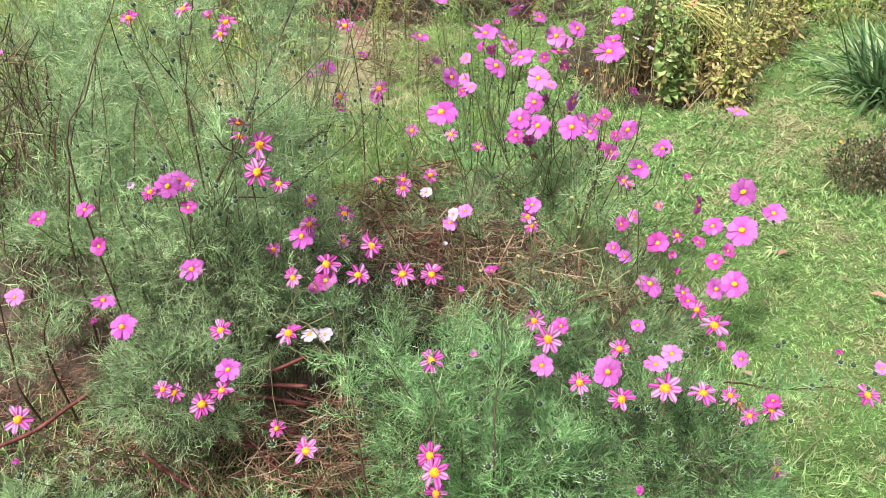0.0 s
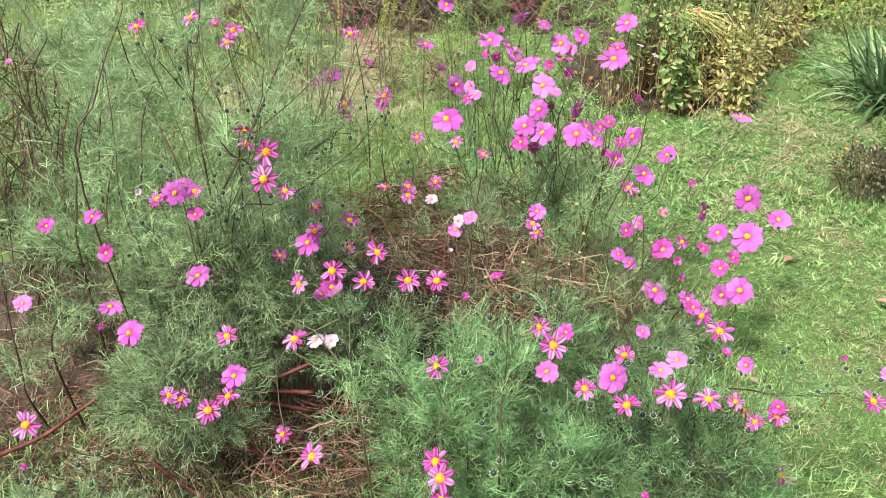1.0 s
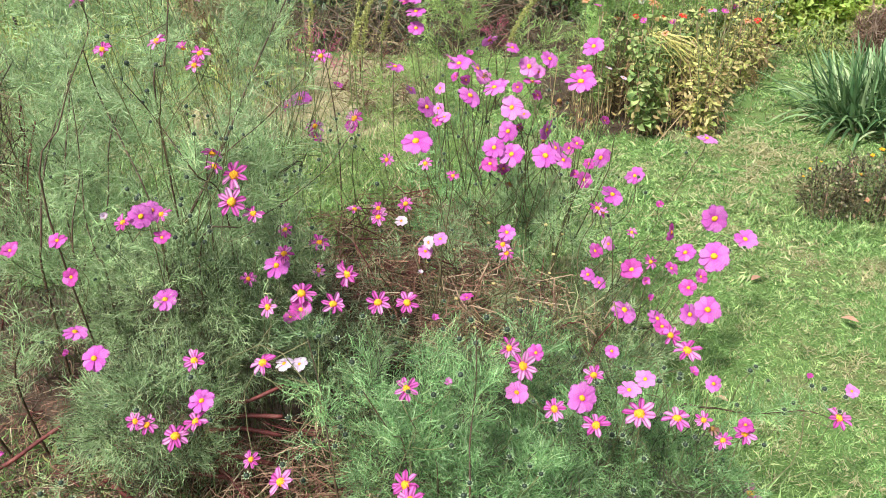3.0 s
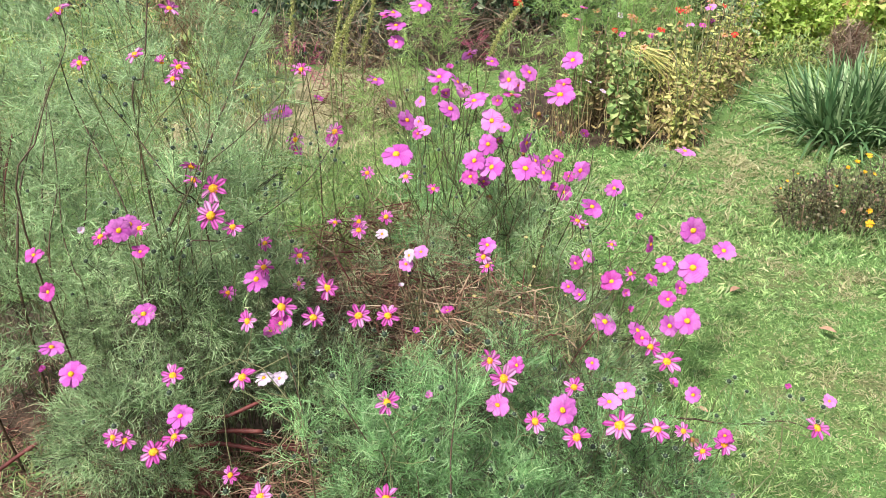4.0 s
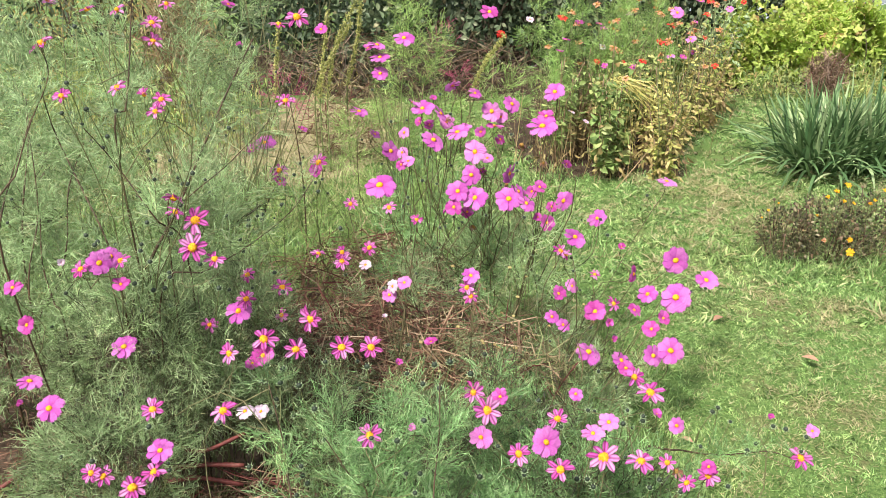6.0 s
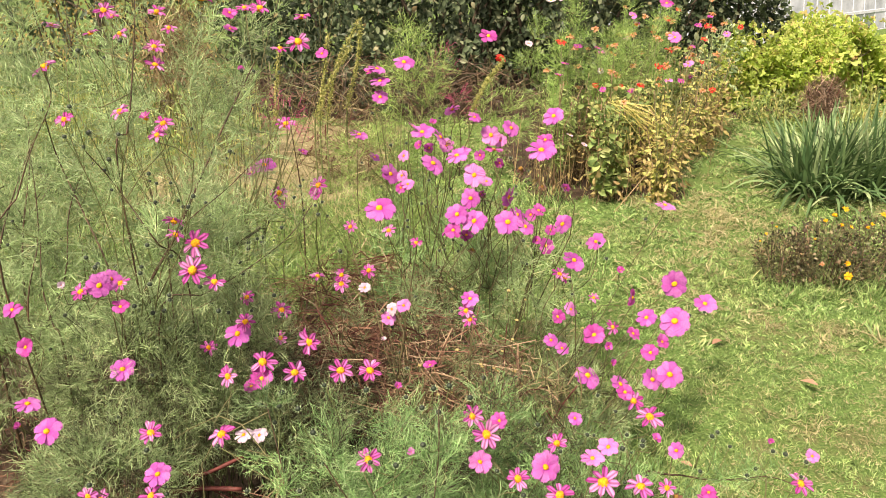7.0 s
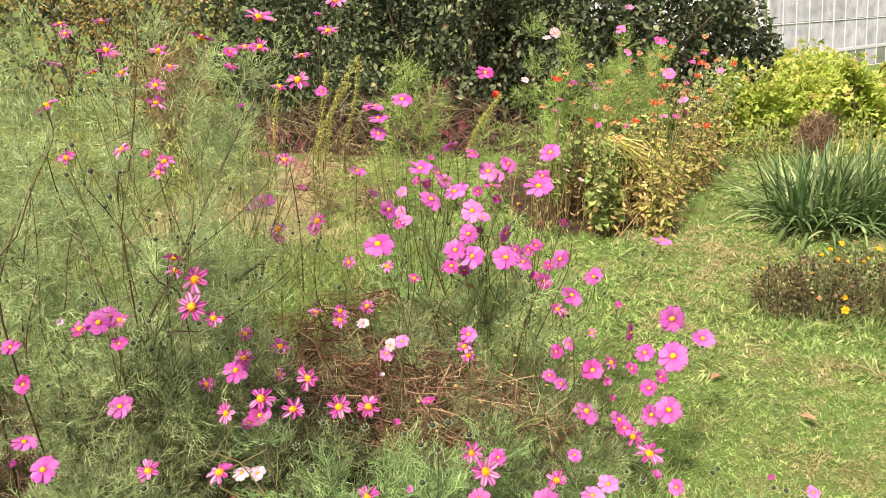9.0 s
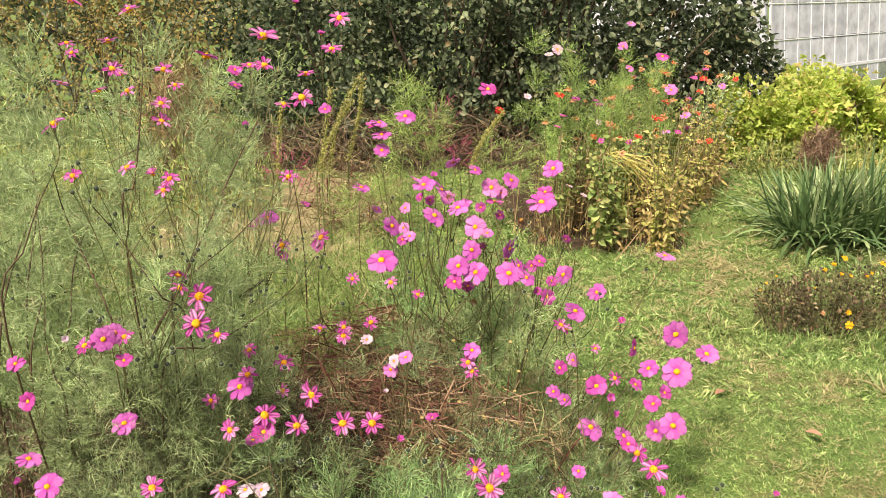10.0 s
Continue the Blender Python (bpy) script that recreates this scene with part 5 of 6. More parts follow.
cosmos("low cosmos with magenta stars over a dark leafy mass", (-0.42, 1.8, 0), MIDA_BLOOMS, [((-0.52, 1.80, 0.46), (0.17, 0.13, 0.18), 420), ((-0.33, 1.72, 0.28), (0.14, 0.10, 0.15), 200)], FERN_DARK, [], 9, seed=16, stalk_mat=STEM_OLIVE, stalk=0.0014, more_buds=14, bud_spots=MID_BUDS)
cosmos("wiry cosmos with small magenta and white flowers", (-0.12, 2.05, 0), MIDB_BLOOMS, [((-0.1, 2.1, 0.28), (0.28, 0.18, 0.2), 150)], FERN_PALE, [], 8, seed=17, stalk_mat=STEM_WIRY, stalk=0.0019)
cosmos("upright cosmos with large pale pink flowers", (0.0, 2.42, 0), BACKA_BLOOMS, [((-0.02, 2.42, 0.40), (0.24, 0.16, 0.34), 220)], FERN_FRESH, [], 12, (0, -0.58, 0.78), seed=18, loose=0.42, stalk_mat=STEM_WIRY, stalk=0.0017, templates=FRONDS_FAR)
cosmos("wiry cosmos with many broad pink flowers", (0.26, 2.32, 0), BACKB_BLOOMS, [((0.24, 2.34, 0.34), (0.22, 0.16, 0.30), 200)], FERN_PALE, [], 14, (0, -0.58, 0.78), seed=19, loose=0.42, stalk_mat=STEM_WIRY, stalk=0.0017, templates=FRONDS_FAR, bud_spots=BACK_BUDS)
cosmos("slim cosmos with small pink and magenta flowers among others", (0.12, 2.40, 0), BACKC_BLOOMS, [((0.10, 2.42, 0.30), (0.14, 0.10, 0.26), 60)], FERN_PALE, [], 6, (0, -0.7, 0.7), seed=33, loose=0.45, stalk_mat=STEM_WIRY, stalk=0.0017, templates=FRONDS_FAR)
cosmos("leaning cosmos with broad pink flowers over the lawn", (0.20, 2.12, 0), RIGHT_BLOOMS, [((0.36, 2.06, 0.14), (0.20, 0.14, 0.13), 200)], FERN_DARK, [], 12, (0, -0.58, 0.78), seed=20, loose=0.28, stalk_mat=STEM_WIRY, stalk=0.0017)
cosmos("low spreading cosmos with pink stars and dark buds", (0.30, 1.50, 0), LOWR_BLOOMS, [((0.30, 1.36, 0.24), (0.24, 0.14, 0.20), 450), ((0.26, 1.62, 0.22), (0.20, 0.14, 0.16), 260)], FERN_FRESH, [], 6, seed=22, stalk_mat=STEM_OLIVE, stalk=0.0014, more_buds=8, bud_spots=LOWR_BUDS)
cosmos("cosmos side shoot with star flowers reaching over the lawn", (0.40, 1.48, 0), LOWRB_BLOOMS, [((0.42, 1.28, 0.17), (0.17, 0.12, 0.15), 270)], FERN_FRESH, SIDE_STEMS, 4, seed=23, stalk_mat=STEM_OLIVE, stalk=0.0014, more_buds=3, bud_spots=EDGE_BUDS)
cosmos("bushy bright green cosmos with few star flowers", (-0.12, 1.42, 0), FRONT_BLOOMS, [((-0.08, 1.30, 0.26), (0.21, 0.15, 0.21), 360), ((-0.05, 1.36, 0.40), (0.09, 0.08, 0.17), 140), ((0.08, 1.22, 0.22), (0.2, 0.12, 0.17), 300), ((-0.22, 1.54, 0.28), (0.10, 0.1, 0.14), 100), ((-0.02, 1.6, 0.26), (0.14, 0.1, 0.16), 130), ((0.12, 1.62, 0.34), (0.10, 0.1, 0.14), 90)], FERN_FRESH, FRONT_STEMS, 4, seed=24, stalk_mat=STEM_OLIVE, stalk=0.0014, more_buds=14, bud_size=0.005, bud_spots=FRONT_BUDS)
cosmos("bushy grey-green cosmos with broad pink flowers", (-0.68, 1.70, 0), LOWL_BLOOMS, [((-0.68, 1.70, 0.44), (0.25, 0.14, 0.21), 720)], FERN_DARK, [], 6, seed=25, stalk_mat=STEM_OLIVE, stalk=0.0014, more_buds=10, bud_spots=LOWL_BUDS)
cosmos("small pale grey-green cosmos cushion without flowers", (-0.72, 1.52, 0), [], [((-0.72, 1.47, 0.30), (0.17, 0.12, 0.14), 330)], FERN_PALE, [], 0, seed=29)
cosmos("low grey-green cosmos seedling at the edge of the bed", (-0.95, 1.25, 0), [], [((-0.95, 1.22, 0.13), (0.22, 0.10, 0.10), 130), ((-0.55, 1.22, 0.08), (0.2, 0.08, 0.07), 80)], FERN_PALE, [], 0, seed=30)
cosmos("slender bright green cosmos with pink flowers", (-0.16, 2.98, 0), FARC_BLOOMS[:5], [((-0.10, 2.98, 0.80), (0.13, 0.10, 0.36), 190), ((-0.24, 3.0, 0.42), (0.26, 0.15, 0.36), 200)], FERN_BED, [], 3, (0, -0.22, 1.0), seed=26, templates=FRONDS_FAR)
plume_rng = np.random.default_rng(59)
bed_plumes = [((0.64, 4.66, 0.40), (0.08, 0.08, 0.26), 60), ((0.34, 4.98, 0.34), (0.16, 0.12, 0.26), 90), ((0.02, 4.95, 0.20), (0.14, 0.10, 0.18), 50)]
for i in range(15):
    u = (i + 0.5) / 15
    x, y = 0.60 + 1.0 * u + plume_rng.normal() * 0.05, 5.0 + 0.75 * u + plume_rng.normal() * 0.14
    top = 1.02 - 0.10 * u + plume_rng.normal() * 0.07 - (0.16 if i % 3 == 1 else 0.0)
    bed_plumes.append(((x, y, top * 0.60), (0.075, 0.07, top * 0.38), 60))
cosmos("tall cosmos with white and pale flowers in the zinnia bed", (0.85, 5.15, 0), BEDC_BLOOMS, bed_plumes, BED_GREEN, [], 3, (0, -0.25, 1.0), seed=27, length=0.13, templates=FRONDS_FAR)


DRY_STALK = rough_material("dry_stalk", [(0.3, (0.14, 0.085, 0.055)), (0.7, (0.31, 0.225, 0.145))], 20, 0.75, 0.2)


WITHERED = leafy("withered_brown", [(0.0, (0.035, 0.024, 0.017)), (0.5, (0.09, 0.062, 0.04)), (0.9, (0.18, 0.13, 0.08)), (1.0, (0.24, 0.26, 0.13))], through_light=0.1)


def dry_tangle(label, base, centre, radii, n, long, mat, seed, flat=0.35, width=0.0022):
    """Dead stalks lying criss-cross."""
    rng = np.random.default_rng(seed)
    root = thing("dead_stalks", base, label, "dry stalks")
    pos, _ = in_blob(centre, radii, n, rng, 0.0)
    pos[:, 2] = np.maximum(pos[:, 2], 0.02)
    d = unit(rng.normal(size=(n, 3)) * (1, 0.8, flat)) * (long * rng.uniform(0.4, 1.3, n))[:, None] / 2
    sag = rng.normal(size=(n, 3)) * 0.02
    P = np.stack([pos - d, pos + sag, pos + d], 1)
    P[:, :, 2] = np.maximum(P[:, :, 2], 0.01)
    V, F = ribbons(P, width * rng.uniform(0.6, 1.5, n), rng)
    part("debris", mesh_of("debris", V - np.array(base), F, mat), root, kind="stuff")
    for i in range(30):
        p, e = pos[i], d[i] * 1.2
        line = np.array([p - e, p + rng.normal(size=3) * 0.012, p + e])
        line[:, 2] = np.maximum(line[:, 2], 0.012)
        part("stalk", mesh_of("stalk", *tube(line - np.array(base), min(0.0028, width * 1.1), min(0.0016, width * 0.6), 6, 4), STEM_FALLEN if rng.uniform() < 0.6 else DRY_STALK, True), root)
    return root


dry_tangle("reddish dead stalks lying across the flower bed", (-0.05, 2.05, 0.0), (-0.08, 2.05, 0.26), (0.34, 0.22, 0.18), 950, 0.20, STRAW, 41, 0.4, 0.0023)
dry_tangle("red-brown dead stalks behind the low cosmos", (-0.28, 2.75, 0.0), (-0.28, 2.75, 0.14), (0.40, 0.42, 0.14), 1500, 0.18, STRAW, 53, 0.5, 0.0032)
dry_tangle("grey-brown dry cosmos twigs among the flowers", (0.15, 1.95, 0.0), (0.12, 1.95, 0.22), (0.28, 0.2, 0.2), 650, 0.12, FERN_DRY, 42, 0.9, 0.0021)
dry_tangle("dark litter of broken stalks on bare soil", (-1.05, 1.65, 0.0), (-1.05, 1.65, 0.03), (0.35, 0.25, 0.03), 900, 0.07, STRAW, 45, 0.2, 0.0018)
dry_tangle("straw and dead stalks on the soil", (-0.6, 1.5, 0.0), (-0.65, 1.5, 0.05), (0.5, 0.2, 0.06), 650, 0.13, STRAW, 43, 0.25, 0.0016)
dry_tangle("broken pale stalks littering the soil", (-1.3, 1.95, 0.0), (-1.28, 1.95, 0.03), (0.4, 0.28, 0.03), 800, 0.08, STRAW, 46, 0.2, 0.0018)
dry_tangle("loose straw in the gap between two cosmos", (-0.42, 1.5, 0.0), (-0.42, 1.5, 0.14), (0.17, 0.14, 0.08), 330, 0.14, STRAW, 47, 0.3, 0.0016)
dry_tangle("brown withered weed stalks before the shrub", (-1.75, 5.6, 0.0), (-1.75, 5.6, 0.5), (0.24, 0.2, 0.5), 800, 0.3, FERN_DRY, 49, 1.6, 0.006)
dry_tangle("dry twigs round the foot of the seed spikes", (-0.55, 4.75, 0.0), (-0.5, 4.75, 0.25), (0.32, 0.2, 0.24), 450, 0.24, FERN_DRY, 51, 0.9, 0.004)
dry_tangle("withered brown plant with matted stalks", (-1.25, 1.9, 0.0), (-1.27, 1.95, 0.58), (0.14, 0.14, 0.58), 1100, 0.2, WITHERED, 44, 2.6, 0.0022)

dry_tangle("dark undergrowth of dead twigs before the shrub", (-0.4, 6.75, 0.0), (-0.45, 6.75, 0.22), (1.3, 0.4, 0.24), 1600, 0.26, WITHERED, 52, 0.8, 0.006)

# dry seed heads left on the wiry plants
heads = thing("dry_seed_stalks", (0.12, 2.0, 0), "dry tan cosmos seed heads on wiry stalks", "seed heads")
burst_rng = np.random.default_rng(48)
HEAD_MESH = mesh_of("seed_head", *dome(1.0, 0.9, 5, 9, 0.55, burst_rng), DRY_LEAF)
for i in range(46):
    p, _ = in_blob((0.12, 2.0, 0.36), (0.36, 0.22, 0.18), 1, burst_rng, 0.2)
    p = p[0] - (0.12, 2.0, 0)
    part("seed_head", HEAD_MESH, heads, m=Matrix.Translation(p) @ Matrix.Scale(float(burst_rng.uniform(0.003, 0.0055)), 4))
    foot = p * (0.7, 0.7, 0) + (0, 0, -0.01)
    part("stalk", mesh_of("stalk", *tube([foot, (foot + p) / 2 + burst_rng.normal(size=3) * 0.03, p], 0.0014, 0.0008, 7, 4), STEM_WIRY, True), heads)

fallen = thing("fallen_stalk", (-0.7, 1.5, 0), "thick red-brown cosmos stems fallen over the soil", "fallen stems")
for r, pts in FALL_STEMS:
    pts = [np.array(p) - (-0.7, 1.5, 0) for p in pts]
    part("stem", mesh_of("stem", *tube(pts, r * 1.2, r * 0.85, 12, 7, 0.05, np.random.default_rng(3)), STEM_FALLEN, True), fallen)


# ---- zinnia bed ----
LEAF_MESHES = {}


def leaf_parts(parent, base, pos, way, size, templates, mat, rng, name="leaf"):
    """Single leaves, each a part, on shared meshes."""
    key = (mat.name, len(templates), templates[0][0].shape[0])
    if key not in LEAF_MESHES:
        LEAF_MESHES[key] = [mesh_of(name, v, f, mat, True) for v, f in templates]
    turns = frames_along(way, rng)
    for p, q, s in zip(pos, turns, size):
        z = q[:, 2] if q[2, 2] > 0 else -q[:, 2]
        x = np.cross(q[:, 1], z)
        m = Matrix(np.stack([x, q[:, 1], z], 1).tolist()).to_4x4()
        part(name, LEAF_MESHES[key][rng.integers(len(templates))], parent, m=Matrix.Translation(p - base) @ m @ Matrix.Scale(float(s), 4))


def zinnia(base, tall, blooms, seed, label, style):
    """style: 'stalky' with bare dry stalks below, 'leafy' with large green leaves, 'dry' with withered yellow leaves to the ground."""
    rng = np.random.default_rng(seed)
    base = np.array([*base, 0.0])
    root = thing("zinnia_plant", base, label, "zinnia", "zinnias in the bed")
    leaf_mat = {"stalky": OVAL_LEAF, "leafy": OVAL_LEAF, "dry": YELLOW_LEAF}[style]
    small, big = {"stalky": (0.035, 0.06), "leafy": (0.045, 0.085), "dry": (0.03, 0.06)}[style]
    shapes = BROAD_OVALS if style == "leafy" else OVALS
    lowest = {"stalky": 5, "leafy": 3, "dry": 1}[style]
    more = []
    for _ in range(7):
        tip = base + np.array([rng.normal() * 0.10, rng.normal() * 0.09, tall * rng.uniform(0.75, 1.15)])
        line = [base + rng.normal(size=3) * (0.05, 0.04, 0) - (0, 0, 0.02), (base + tip) / 2 + rng.normal(size=3) * 0.03, tip]
        part("stem", mesh_of("stem", *tube(np.array(line) - base, 0.004, 0.002, 8, 5), STEM_GREEN if rng.uniform() < 0.6 else DRY_STALK, True), root)
        c = curve_points(line, 14)
        n = {"stalky": 18, "leafy": 42, "dry": 44}[style]
        step = lowest + (rng.uniform(size=n) ** 1.3 * (13 - lowest)).astype(int)
        pos = c[step] + rng.normal(size=(n, 3)) * 0.018
        way = unit(rng.normal(size=(n, 3)) * (1, 1, 0.3) + (0.1, -0.45, -0.15))
        size = rng.uniform(small, big, n) * (1.2 - 0.05 * step)
        leaf_parts(root, base, pos[:3], way[:3], size[:3], shapes, leaf_mat, rng)
        more.append(scatter(shapes, pos[3:] - base, frames_along(way[3:], rng), size[3:], rng))
    part("foliage", mesh_of("foliage", *joined(more), leaf_mat, True), root, kind="stuff")
    n = {"stalky": 50, "leafy": 60, "dry": 120}[style]
    pos, d = in_blob(base + (0, 0, tall * 0.30), (0.16, 0.14, tall * 0.34), n, rng, 0.3)
    pos[:, 2] = np.maximum(pos[:, 2], 0.03)
    V, F = scatter(OVALS, pos - base, frames_along(unit(d + rng.normal(size=(n, 3)) * 0.5 + (0, 0, -0.5)), rng), rng.uniform(0.028, 0.052, n), rng)
    part("withered_foliage", mesh_of("withered_foliage", V, F, DRY_LEAF, True), root, "withered yellow-brown lower leaves", kind="stuff")
    n = {"stalky": 75, "leafy": 30, "dry": 14}[style]
    foot = rng.normal(size=(n, 3)) * (0.10, 0.08, 0)
    top = foot + rng.normal(size=(n, 3)) * (0.06, 0.05, 0) + np.array([0, 0, 1]) * rng.uniform(0.12, tall * 0.85, n)[:, None]
    bow = rng.normal(size=(n, 3)) * (0.02, 0.02, 0)
    P = np.stack([foot, foot + (top - foot) * 0.33 + bow, foot + (top - foot) * 0.66 + bow, top], 1)
    part("dry_growth", mesh_of("dry_growth", *strands(P, 0.0042 * rng.uniform(0.5, 1.3, n), rng), DRY_BLADE), root, "thin dry tan stalks", kind="stuff")
    for kind, x, y, z, d in blooms:
        p = np.array([x, y, z])
        part("stalk", mesh_of("stalk", *tube(np.array([base + (0, 0, 0.1), (base + p) / 2 + rng.normal(size=3) * 0.03, p]) - base, 0.003, 0.0016, 8, 5), STEM_GREEN, True), root)
        flower(root, kind, p - base, unit(np.array([0, -0.35, 0.95]) + rng.normal(size=3) * 0.25), d / 2, rng, "flower_head")


zin_rng = np.random.default_rng(50)
spots = []
for row in range(8):
    for col in range(3):
        u, v = (row + 0.5) / 8, (col - 1) * 0.27
        spots.append((0.86 + 0.95 * u + v + zin_rng.normal() * 0.04, 4.48 + 1.75 * u - 0.25 * v + zin_rng.normal() * 0.05))
owner = [int(np.argmin([(x - a) ** 2 + (y - b) ** 2 for a, b in spots])) for _, x, y, _, _ in ZIN_BLOOMS]
for i, spot in enumerate(spots):
    mine = [b for b, o in zip(ZIN_BLOOMS, owner) if o == i]
    style = ("stalky", "leafy", "dry")[i % 3]
    for _ in range(zin_rng.integers(2, 4)):
        mine.append((str(zin_rng.choice(list("OOOORRMP"))), spot[0] + zin_rng.normal() * 0.10, spot[1] + zin_rng.normal() * 0.08, zin_rng.uniform(0.52, 0.90) + 0.004 * i, zin_rng.uniform(0.044, 0.066)))
    zinnia(spot, zin_rng.uniform(0.50, 0.60) + 0.004 * i, mine, 60 + i, {"stalky": "zinnia on bare dry stalks with faded heads", "leafy": "zinnia with large green leaves and faded heads", "dry": "withered zinnia with yellow-brown leaves"}[style], style)


def arcs(name, label, category, base, feet, tips, n, mat, seed, width=0.004, sag=0.0, spread=0.08):
    """A sheaf of long blades from feet to tips."""
    rng = np.random.default_rng(seed)
    root = thing(name, base, label, category)
    a = np.array(feet) + rng.normal(size=(n, 3)) * (spread, spread, 0)
    b = np.array(tips) + rng.normal(size=(n, 3)) * spread
    m = (a + b) / 2 + np.array([0, 0, sag]) + rng.normal(size=(n, 3)) * spread * 0.5
    V, F = ribbons(np.stack([a, m, b], 1), width, rng)
    part("straw", mesh_of("straw", V - np.array(base), F, mat), root, kind="stuff")


arcs("leaning_grass", "yellowed grass bent over the zinnias", "grass", (1.1, 4.6, 0.0), (1.1, 4.75, 0.0), (1.05, 4.85, 0.55), 26, GRASS_ARC, 71, 0.004, 0.10, 0.08)
arcs("straw_sheaf", "long pale straw lying over the zinnias", "grass", (1.2, 4.7, 0.0), (1.02, 4.7, 0.52), (1.35, 4.6, 0.26), 30, GRASS_ARC, 72, 0.004, 0.04, 0.05)


# ---- spikes and plumes behind ----
def seed_spike(pts, seed):
    rng = np.random.default_rng(seed)
    base = np.array([pts[0][0], pts[0][1], 0.0])
    root = thing("seed_spike", base, "arching yellow-green seed spike of a tall weed", "weed", "seed spikes")
    part("stem", mesh_of("stem", *tube(np.array([base - (0, 0, 0.02), *pts]) - base, 0.005, 0.002, 12, 5), STEM_GREEN, True), root)
    c = curve_points(pts, 60)
    pos = np.repeat(c, 12, axis=0) + rng.normal(size=(720, 3)) * 0.006
    way = unit(rng.normal(size=(720, 3)) + (0, 0, 0.5))
    V, F = scatter(OVALS, pos - base, frames_along(way, rng), rng.uniform(0.009, 0.016, 720), rng)
    part("seed_head", mesh_of("seed_head", V, F, SPIKE), root, kind="stuff")


for i, pts in enumerate(([(-0.62, 4.5, 0.45), (-0.55, 4.45, 0.75), (-0.41, 4.36, 1.0)], [(-0.66, 4.5, 0.45), (-0.62, 4.45, 0.7), (-0.58, 4.4, 0.92)], [(-0.9, 4.5, 0.4), (-0.88, 4.45, 0.62), (-0.84, 4.4, 0.85)],
                         [(-0.70, 4.6, 0.45), (-0.60, 4.6, 0.66), (-0.48, 4.55, 0.84)], [(0.18, 4.8, 0.42), (0.26, 4.75, 0.6), (0.36, 4.7, 0.75)], [(-0.52, 4.6, 0.5), (-0.45, 4.55, 0.75), (-0.42, 4.5, 0.95)])):
    seed_spike(pts, 80 + i)


def plume(base, top, n, radii, label, seed):
    rng = np.random.default_rng(seed)
    root = thing("plume_flower", base, label, "plume flower")
    base, top = np.array(base, float), np.array(top, float)
    part("stem", mesh_of("stem", *tube(np.array([base - (0, 0, 0.02), (base + top) / 2 + (0.02, 0, 0), top]) - base, 0.004, 0.002, 8, 5), STEM_RED, True), root)
    pos, d = in_blob(top, radii, n, rng, 0.1)
    V, F = scatter(FRONDS_FINE, pos - base, frames_along(unit(d + (0, 0, 0.5)), rng), rng.uniform(0.05, 0.09, n), rng)
    part("plume", mesh_of("plume", V, F, PLUME), root, kind="stuff")


plume((0.02, 4.8, 0), (0.0, 4.75, 0.66), 22, (0.10, 0.08, 0.12), "purple-red feathery plume on a thin stem", 91)
plume((-0.58, 3.3, 0), (-0.60, 3.25, 0.74), 18, (0.05, 0.05, 0.04), "red feathery tuft among the cosmos", 92)
plume((0.12, 4.9, 0), (0.10, 4.85, 0.5), 20, (0.08, 0.06, 0.1), "purple-red feathery plume on a thin stem", 93)


# ---- shrubs ----
def shrub(name, label, category, base, blobs, mat, leaves, size, seed, trunks=7, singles=260, branch_mat=None, shell=0.62, front=(0, -0.6, 0.25), trunk=0.02):
    rng = np.random.default_rng(seed)
    base = np.array(base, float)
    root = thing(name, base, label, category)
    out = []
    for centre, radii, n in blobs:
        pos, d = in_blob(centre, radii, n, rng, shell)
        pos += 0.12 * np.stack([np.sin(pos[:, 1] * 6 + pos[:, 2] * 7), np.sin(pos[:, 0] * 7 + pos[:, 2] * 5), np.sin(pos[:, 0] * 6)], 1)
        pos[:, 2] = np.maximum(pos[:, 2], 0.06)
        way = unit(d * 0.6 + np.array(front) * 0.4 + rng.normal(size=(n, 3)) * 0.5 + (0, 0, -0.35))
        out.append(scatter(leaves, pos - base, frames_along(way, rng), size * rng.uniform(0.6, 1.25, n), rng))
        k = max(3, singles // len(blobs))
        pos, d = in_blob(centre, radii, k * 3, rng, 0.9)
        pick = np.argsort(pos[:, 1])[:k]
        leaf_parts(root, base, np.maximum(pos[pick], (-99, -99, 0.06)), unit(d[pick] * 0.6 + (0, -0.3, -0.3) + rng.normal(size=(k, 3)) * 0.4), size * rng.uniform(0.7, 1.3, k), leaves, mat, rng)
        for _ in range(trunks):
            tip = np.array(centre) + unit(rng.normal(size=3) + (0, 0, 0.6)) * np.array(radii) * 0.85
            foot = base + (rng.normal() * 0.25 + (centre[0] - base[0]) * 0.6, rng.normal() * 0.15, -0.03)
            mid = (foot + tip) / 2 + rng.normal(size=3) * 0.12
            part("branch", mesh_of("branch", *tube(np.array([foot, mid, tip]) - base, trunk, trunk * 0.25, 9, 6), branch_mat or BARK, True), root)
    part("foliage", mesh_of("foliage", *joined(out), mat), root, kind="stuff")
    return root


